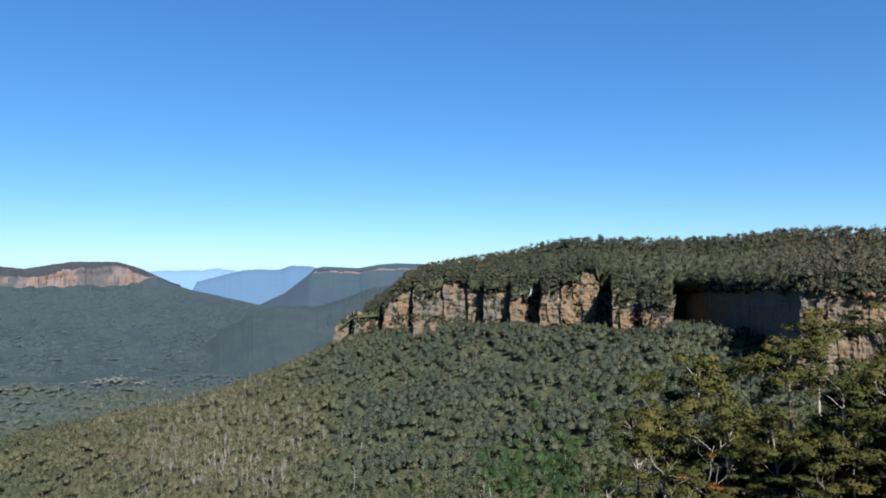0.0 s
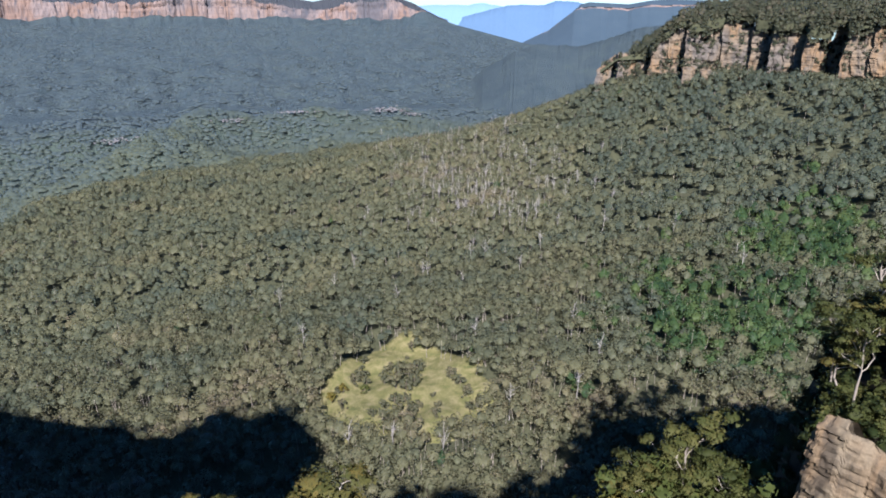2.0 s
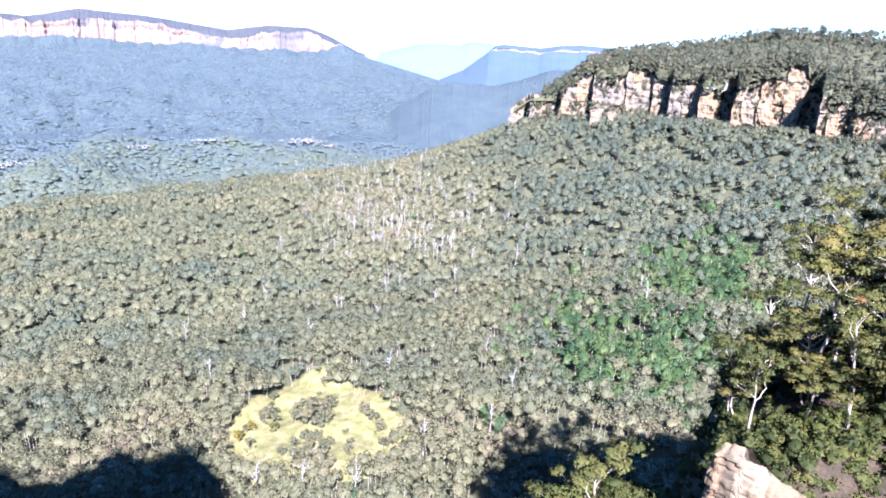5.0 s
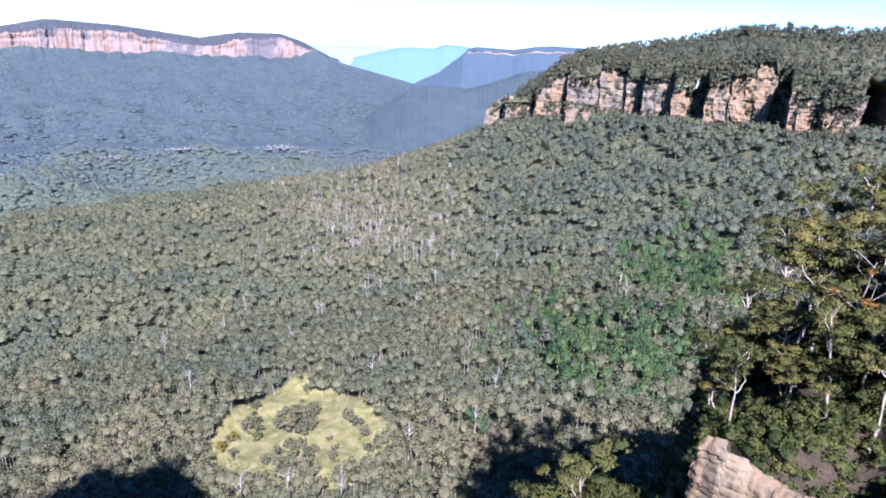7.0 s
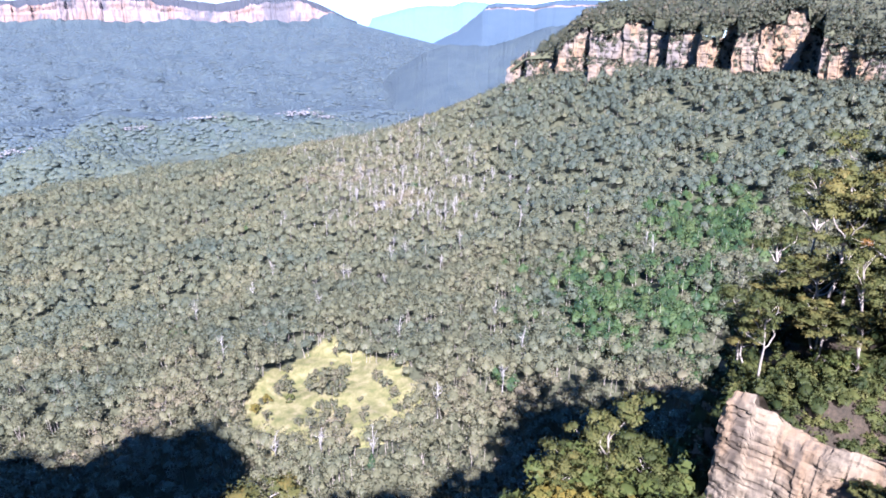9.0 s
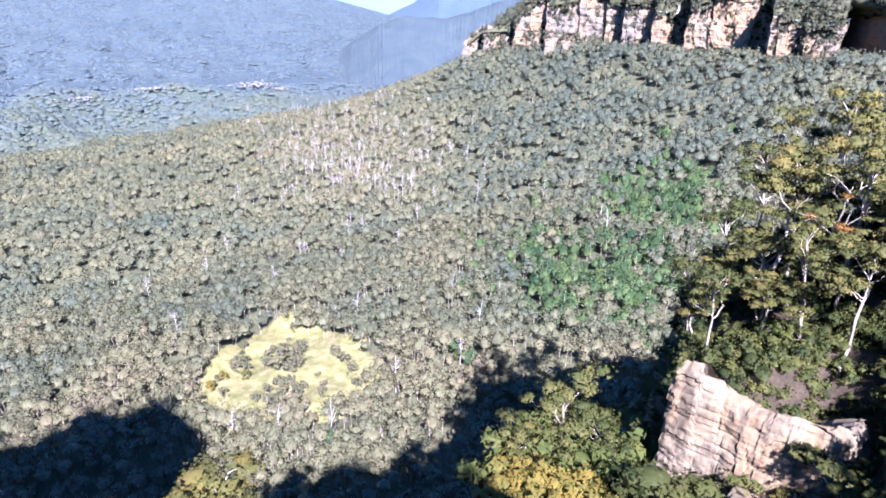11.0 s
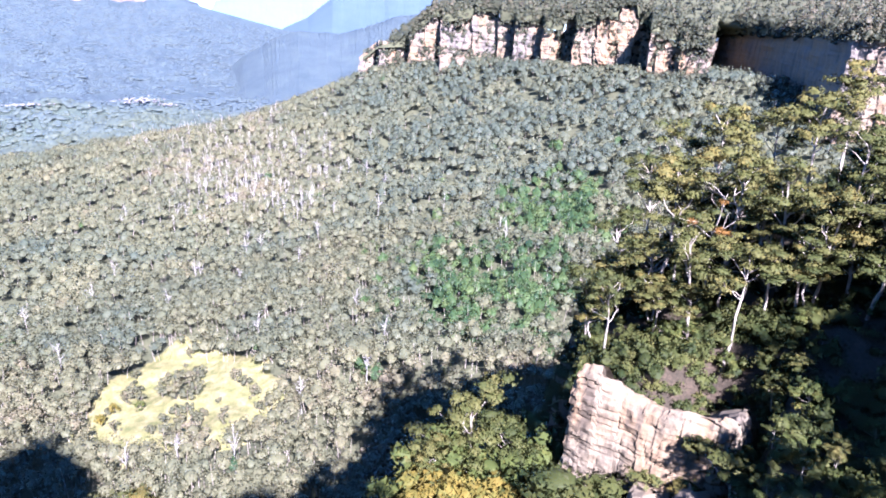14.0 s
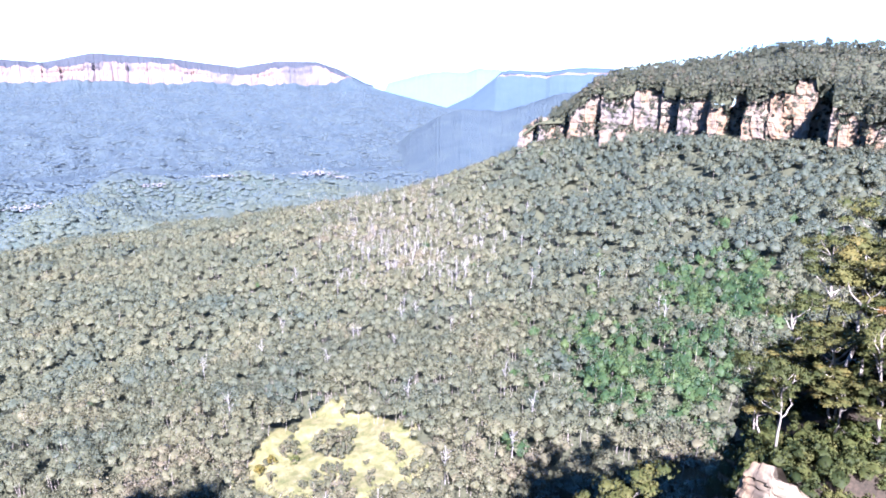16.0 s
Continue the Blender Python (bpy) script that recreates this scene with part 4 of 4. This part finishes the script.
dead = [gum_tree("dead_tree", 360 + i, "bleached dead gum tree with bare broken limbs", wood=DEAD_BARK, bare=True, spread=0.16, thick=0.014, lean=0.03) for i in range(4)]


def by_top(kind, az, el, r, spin, lean_left=0.0, wide=1.0, least=5.0, ground=near_land):
    """Stand a tree at a bearing and distance, tall enough for its top to reach an elevation."""
    p = ray(az, 0) * r
    top = r * math.tan(radians(el))
    z = float(ground(p.x, p.y))
    return place(kind, p.x, p.y, z, max(least, min(30.0, (top - z) / 0.97)), spin, (0, -lean_left), wide)


# tall trees of the spur
for i, az, el, r, spin, lean in (
        (0, -20.4, -15.6, 96, 0.3, 0.14), (1, -17.2, -11.2, 112, 1.9, 0.05), (2, -15.8, -10.9, 124, 4.0, 0.0), (3, -22.4, -9.2, 110, 2.2, 0.06), (1, -21.3, -6.6, 128, 5.0, 0.0),
        (0, -18.4, -8.9, 134, 3.1, 0.03), (3, -26.8, -4.7, 130, 0.9, 0.0), (1, -28.7, -3.0, 142, 2.9, 0.0), (2, -29.8, -7.4, 112, 1.2, 0.0), (0, -26.6, -10.4, 104, 4.4, 0.05),
        (3, -23.8, -16.6, 92, 3.5, 0.0), (1, -29.2, -11.7, 98, 0.2, 0.04), (4, -13.8, -20.6, 92, 2.6, 0.12), (4, -14.3, -16.2, 108, 5.2, 0.05), (4, -12.0, -20.8, 100, 1.1, 0.08),
        (2, -32.4, -3.4, 120, 0.5, 0.0), (3, -35.5, -2.8, 116, 2.0, 0.0), (0, -33.5, -7.0, 100, 3.3, 0.0), (1, -37.5, -5.5, 96, 1.0, 0.0), (2, -31.2, -11.0, 100, 4.8, -0.03),
        (3, -24.6, -6.2, 140, 5.9, 0.0), (2, -19.6, -12.0, 120, 0.7, 0.0), (0, -25.2, -13.0, 112, 2.5, 0.0)):
    by_top(gums[i], az, el, r, spin, lean)

rusty = gum_tree("gum_tree", 390, "small gum tree with rust-brown dying leaves", leaf=LEAF_RUST, clumps=5, tint=(0.1, 0.7), size=0.8)
by_top(rusty, -21.4, -13.4, 101, 0.5)

g = np.random.default_rng(77)
for k in range(70):
    az = g.uniform(-38, -12.5)
    r = g.uniform(92, 150 if az > -27 else 130)
    p = ray(az, 0) * r
    z = float(near_land(p.x, p.y))
    if z > -70:
        place(gums[g.integers(0, 5)], p.x, p.y, z, g.uniform(8, 15), g.uniform(0, 6.28), (0, g.normal(0, 0.05)), 1.45)
for k in range(16):
    az, r = g.uniform(-42, -28), g.uniform(60, 90)
    p = ray(az, 0) * r
    place(gums[g.integers(0, 5)], p.x, p.y, float(near_land(p.x, p.y)), g.uniform(3.5, 6), g.uniform(0, 6.28), (0, g.normal(0, 0.06)), 1.5)
for k in range(150):
    az, r = g.uniform(-42, -11.5), g.uniform(52, 150)
    p = ray(az, 0) * r
    z = float(near_land(p.x, p.y))
    if z > -80 and not (r < 90 and az > -26):
        place(shrubs[g.integers(0, 2)], p.x, p.y, z - 0.2, g.uniform(1.6, 3.6), g.uniform(0, 6.28))

# shrubs and small gums on the sunny ledge beside the outcrop
for k in range(26):
    az, r = g.uniform(-40, -27), g.uniform(60, 76)
    p = ray(az, 0) * r
    place(gums[g.integers(0, 5)] if k % 4 == 0 else shrubs[g.integers(0, 2)], p.x, p.y, float(near_land(p.x, p.y)) - 0.1, g.uniform(4, 6) if k % 4 == 0 else g.uniform(1.6, 3.4), g.uniform(0, 6.28), (0, 0), 1.2)

# trees on the ledges under the lookout
for i, az, el, r, spin, lean in (
        (0, -2.0, -31.3, 84, 0.4, 0.0), (3, 1.6, -35.9, 78, 2.2, 0.10), (4, -5.8, -33.6, 84, 1.3, 0.0), (2, -0.6, -34.6, 82, 4.1, 0.20), (4, -8.0, -35.5, 82, 3.0, 0.0),
        (3, 50.6, -38.2, 78, 0.6, 0.0), (1, 46.5, -38.3, 80, 3.6, 0.0), (0, 42.6, -38.4, 82, 5.1, 0.0), (3, 39.5, -39.4, 80, 1.9, 0.06), (1, 34.6, -38.9, 84, 2.8, 0.0),
        (3, 31.8, -39.1, 82, 4.6, 0.0), (2, 44.4, -40.6, 74, 0.1, 0.0), (0, 37.0, -41.0, 76, 3.3, 0.0), (1, 48.6, -40.2, 72, 5.6, 0.0), (2, 57.6, -39.4, 74, 2.1, 0.0), (3, 52.8, -39.6, 74, 1.3, 0.0), (0, 40.8, -40.4, 76, 4.9, 0.0), (1, 36.2, -40.0, 82, 0.4, 0.0), (0, 29.6, -40.6, 80, 1.5, 0.0), (1, 46.0, -42.0, 66, 2.7, 0.0), (3, 39.0, -42.8, 68, 5.3, 0.0), (1, 52.0, -42.0, 64, 3.9, 0.0), (0, 62.0, -35.2, 80, 0.9, 0.0)):
    by_top(gums[i], az, el, r, spin, lean, 1.55 if az > 20 else 1.05, 7.0 if az > 20 else 4.0)
for i, az, el, r, spin in ((2, 2.2, -39.6, 72, 0.3), (2, -1.2, -40.0, 70, 1.7), (2, -4.9, -39.2, 73, 2.9), (1, -0.5, -37.3, 78, 4.0), (1, -3.2, -37.8, 77, 5.0), (0, -7.0, -37.4, 77, 0.8),
                           (1, -6.2, -36.0, 81, 2.2), (2, 3.4, -41.5, 68, 5.5), (0, -9.4, -37.0, 78, 1.2), (0, 41.0, -42.5, 70, 2.0), (1, 47.0, -42.5, 68, 3.1), (0, 35.0, -42.6, 70, 4.1)):
    by_top(shrubs[i], az, el, r, spin, 0.0, 1.1, 3.0)

for i, az, el, r, spin in ((1, -12.4, -38.2, 76, 0.4), (0, -9.8, -39.0, 75, 2.4)):
    by_top(shrubs[i], az, el, r, spin, 0.0, 1.0, 2.4)

for i, az, el, r, spin in ((4, -15.8, -37.0, 72, 1.4), (1, -11.4, -38.4, 74, 2.2), (2, -17.6, -38.0, 71, 3.3), (4, -13.4, -39.4, 71, 5.0), (2, -27.0, -33.2, 72, 0.2), (1, -24.6, -36.5, 70, 2.7)):
    by_top(gums[i], az, el, r, spin, 0.0, 1.5, 4.0)

# gums beside the outcrop, whose shade dapples it
for i, az, el, r, spin in ((3, -52.5, -15.0, 54, 2.0), (4, -43.0, -23.0, 58, 5.0)):
    by_top(gums[i], az, el, r, spin, 0.0, 0.7, 6.0)

# low woods along the crest behind the lookout
for k in range(64):
    x = -330 + 6.1 * k if k < 60 else 84 + 11 * (k - 60)
    y = g.uniform(-41, -34)
    x -= 0.364 * (y + 35)
    place(gums[g.integers(0, 5)], x, y, float(near_land(x, y)), g.uniform(6.0, 8.8), g.uniform(0, 6.28), (0, 0), 1.7)

# bleached dead trees on the dry ridge
k = 0
while k < 120:
    az, el = (g.normal(18, 5.5), g.normal(-14.5, 3.0)) if k < 84 else (g.normal(14.6, 3.6), g.normal(-16.8, 1.2))
    if el > -9 or el < -27:
        continue
    p = ground_hit(az, el)
    place(dead[k % 4], p[0], p[1], float(land(p[0], p[1])), g.uniform(19, 28), g.uniform(0, 6.28), (g.normal(0, 0.04), g.normal(0, 0.04)))
    k += 1
for az, el in ((23.0, -23.2), (22.6, -23.4), (25.4, -25.5), (15.4, -18.6), (14.6, -18.2), (14.0, -18.4), (13.2, -18.0), (-3.4, -20.2), (-4.0, -20.4), (8.5, -32.5), (31.0, -24.2), (35.8, -25.0), (21.0, -37.9), (14.6, -34.0), (6.6, -29.3), (34.0, -28.4), (30.4, -37.2), (25.8, -37.2), (18.0, -28.2), (29.2, -22.6), (9.3, -26.8)):
    p = ground_hit(az, el)
    place(dead[k % 4], p[0], p[1], float(land(p[0], p[1])), 26.0, k * 1.3)
    k += 1
# bushes in the clearing
for az, el, h, i in ((23.6, -30.6, 11, 0), (24.4, -31.0, 12, 1), (25.2, -30.8, 11, 0), (26.2, -30.6, 9, 1), (23.9, -31.6, 10, 0), (25.6, -31.7, 12, 1), (26.7, -31.4, 9, 0), (24.7, -32.0, 10, 0), (29.0, -30.8, 8, 0), (29.6, -31.3, 8, 1), (28.4, -31.4, 7, 0),
                     (30.6, -31.9, 7, 2), (31.8, -32.6, 8, 2), (30.9, -33.2, 7, 1), (26.8, -33.4, 7, 0), (25.4, -33.8, 8, 1), (24.2, -34.2, 8, 0), (23.4, -33.4, 6, 1), (20.4, -31.0, 8, 1), (19.4, -31.6, 9, 0), (18.8, -32.4, 8, 1), (18.4, -33.6, 7, 0), (28.0, -33.9, 6, 0), (21.8, -34.2, 7, 1)):
    p = ground_hit(az, el)
    place((*bushes, shrubs[2])[i], p[0], p[1], float(land(p[0], p[1])), h, az * 0.7, (0, 0), 0.9)
pines = [gum_tree("pine_tree", 380 + i, "dark rounded conifer standing above the plateau scrub", LEAF_PLATEAU, DARK_BARK, spread=0.3, fork=0.25, clumps=26, tint=(0.0, 0.15), dense=60, leaf_size=0.03, flat=0.9, size=2.2) for i in range(2)]
for i, az, el, d in ((0, -13.0, 2.35, 250), (1, -15.1, 2.2, 260), (0, -20.2, 2.2, 270), (1, -24.4, 2.3, 260), (0, -26.6, 2.6, 250), (1, -27.6, 2.5, 260), (0, -28.8, 2.55, 250), (1, -30.4, 2.65, 255), (0, -31.6, 2.55, 250), (1, -10.2, 2.2, 200), (0, -34.0, 2.6, 250)):
    r = float(plateau_r(az, d))
    p = ray(az, 0) * r
    z = float(plateau(az, d))
    place(pines[i], p.x, p.y, z, max(9.0, r * math.tan(radians(el)) - z), az, (0, 0), 0.8)
for k in range(16):
    a, f = g.uniform(0, 6.283), g.uniform(0.55, 1.08)
    u, v = 46 * f * math.cos(a), 40 * f * math.sin(a)
    x, y = CLEAR[0] + u * ca - v * sa, CLEAR[1] + u * sa + v * ca
    place((*bushes, shrubs[1])[g.integers(0, 3) if k % 3 else 0], x, y, float(land(x, y)), g.uniform(3, 8), a)
drop_templates([rusty] + gums + shrubs + bushes + dead + pines)

# ---- rock outcrop ----
outcrop = new("rock_outcrop")
tagged(outcrop, "pale weathered sandstone outcrop at the edge of the spur", "rock")
plan = np.array([(-11.9, 84), (-11.7, 80.5), (-11.7, 77.5), (-13.8, 76.6), (-16.0, 77.0), (-18.2, 76.0), (-21.5, 75.0), (-25.0, 74.5), (-26.4, 78), (-27.0, 86)])
bend = polar(plan[:, 0], plan[:, 1], 0 * plan[:, 0])[:, :2]
run = np.concatenate([[0], np.cumsum(np.hypot(*np.diff(bend, axis=0).T))])
S = np.arange(0, run[-1], 0.22)
px, py = np.interp(S, run, bend[:, 0]), np.interp(S, run, bend[:, 1])
az = np.interp(S, run, plan[:, 0])
nx, ny = np.gradient(py), -np.gradient(px)
flip = np.where(nx * px + ny * py > 0, -1, 1) / np.hypot(nx, ny)
nx, ny = nx * flip, ny * flip
nx[S < 6.2], ny[S < 6.2] = -0.97, -0.25
top = np.interp(S, [0, 4, 7, 9.4, 9.8, 12.2, 12.6, 15.5, 20, 26, 29, 40], [-50, -46, -43.0, -42.9, -44.6, -45.0, -45.6, -45.8, -45.6, -45.6, -47, -50]) + 0.25 * lattice(S / 1.7, 0 * S, 21) + 0.35 * lattice(np.floor(S / 2.6) * 1.7, 0 * S, 22)
F = np.linspace(0, 1, 76)[:, None]
H = -67 + (top + 67)[None] * F
SS = S[None] + 0 * F
warp = 0.7 * lattice(SS / 7, H / 7, 23)
bed = (H + 0.5 * warp + 0.06 * SS) / 2.1
crack = np.abs(((SS + warp) / 3.9 + 0.4 * lattice(SS / 9, H / 12, 24)) % 1 - 0.5)
out = 0.3 * lattice(np.floor(bed) * 3.1, np.floor((SS + warp) / 7.8) * 1.9, 25) + 0.25 * lattice(np.floor((SS + warp) / 3.9 + 0.5) * 2.1, np.floor(bed / 3) * 1.3, 26)
out += 0.6 * lattice(SS / 6, H / 6, 27) + 0.2 * lattice(SS / 1.6, H / 1.5, 28) + 0.13 * lattice(SS / 0.6, H / 0.55, 29)
out -= 0.28 * np.exp(-((bed % 1 - 0.5) / 0.06) ** 2) * (0.6 + 0.4 * lattice(SS / 4, H / 4, 30)) + 0.35 * np.exp(-(crack / 0.04) ** 2) * (0.3 + 0.7 * lattice(SS / 5, H / 4, 31))
out += (1 - F) * np.interp(S, [0, 6, 12, 20], [0.5, 1.0, 3.5, 5.0]) - 0.8 * np.clip((F - 0.95) / 0.05, 0, 1) ** 2
rows = [np.stack([px + nx * o, py + ny * o, h], -1) for o, h in zip(out, H)]
for k, (back, rise) in enumerate(((0.8, -0.1), (2.0, -0.6), (3.5, -1.6), (5.5, -3.2), (8, -6), (11, -10))):
    b = back + 0.5 * lattice(S / 2.2, 0 * S + k, 32)
    rows.append(np.stack([px - nx * b * (S > 6.2), py - ny * b * (S > 6.2), top + rise + 0.35 * lattice(S / 1.5, 0 * S + k * 1.7, 33)], -1))
part("boulder", sheet("boulder", np.stack(rows), CRAG, False), outcrop, "broad sunlit rock face with bedding cracks")
for az, r, w, d, h, zt, sd, yaw, lean in ((-13.2, 70.5, 5, 4, 7, -57.5, 45, 6, 0.2), (-19.5, 67, 6, 5, 8, -55.5, 46, -10, 0.25), (-23.0, 67.5, 4.5, 4, 6, -53.0, 48, -12, 0.2)):
    b = part("boulder", block_mesh("boulder", w, d, h, 0.3, sd, CRAG, lean=lean, bed=1.6, rough=1.1, taper=0.1, crown=0.9, narrow=0.1), outcrop)
    b.matrix_basis = Matrix.Translation(ray(az, 0) * r + Vector((0, 0, zt - h))) @ Matrix.Rotation(radians(az + yaw), 4, "Z")

# pale river stones on the valley floor
g = np.random.default_rng(88)
cs, rad = [], []
for az, el, wide, deep, n in ((25.8, -8.95, 2.2, 0.22, 90), (23.9, -9.3, 0.7, 0.1, 20), (33.5, -9.1, 2.0, 0.1, 40), (38.5, -9.6, 1.6, 0.12, 24), (47.0, -10.6, 2.0, 0.2, 40)):
    for k in range(n):
        p = ground_hit(az + g.normal(0, wide * 0.4), el + g.normal(0, deep * 0.5))
        cs.append((p[0], p[1], p[2] + 14))
        rad.append(g.uniform(2.5, 6.5))
river_stones = new("river_stones", leaves("river_stones", np.array(cs), np.array(rad), np.full(len(rad), 1), np.full(len(rad), 1.0), np.zeros(len(rad)), STONE, g, 0.5, sides=6, rings=2))
tagged(river_stones, "pale bare rock slabs along the valley creek", "rocks", kind="stuff")
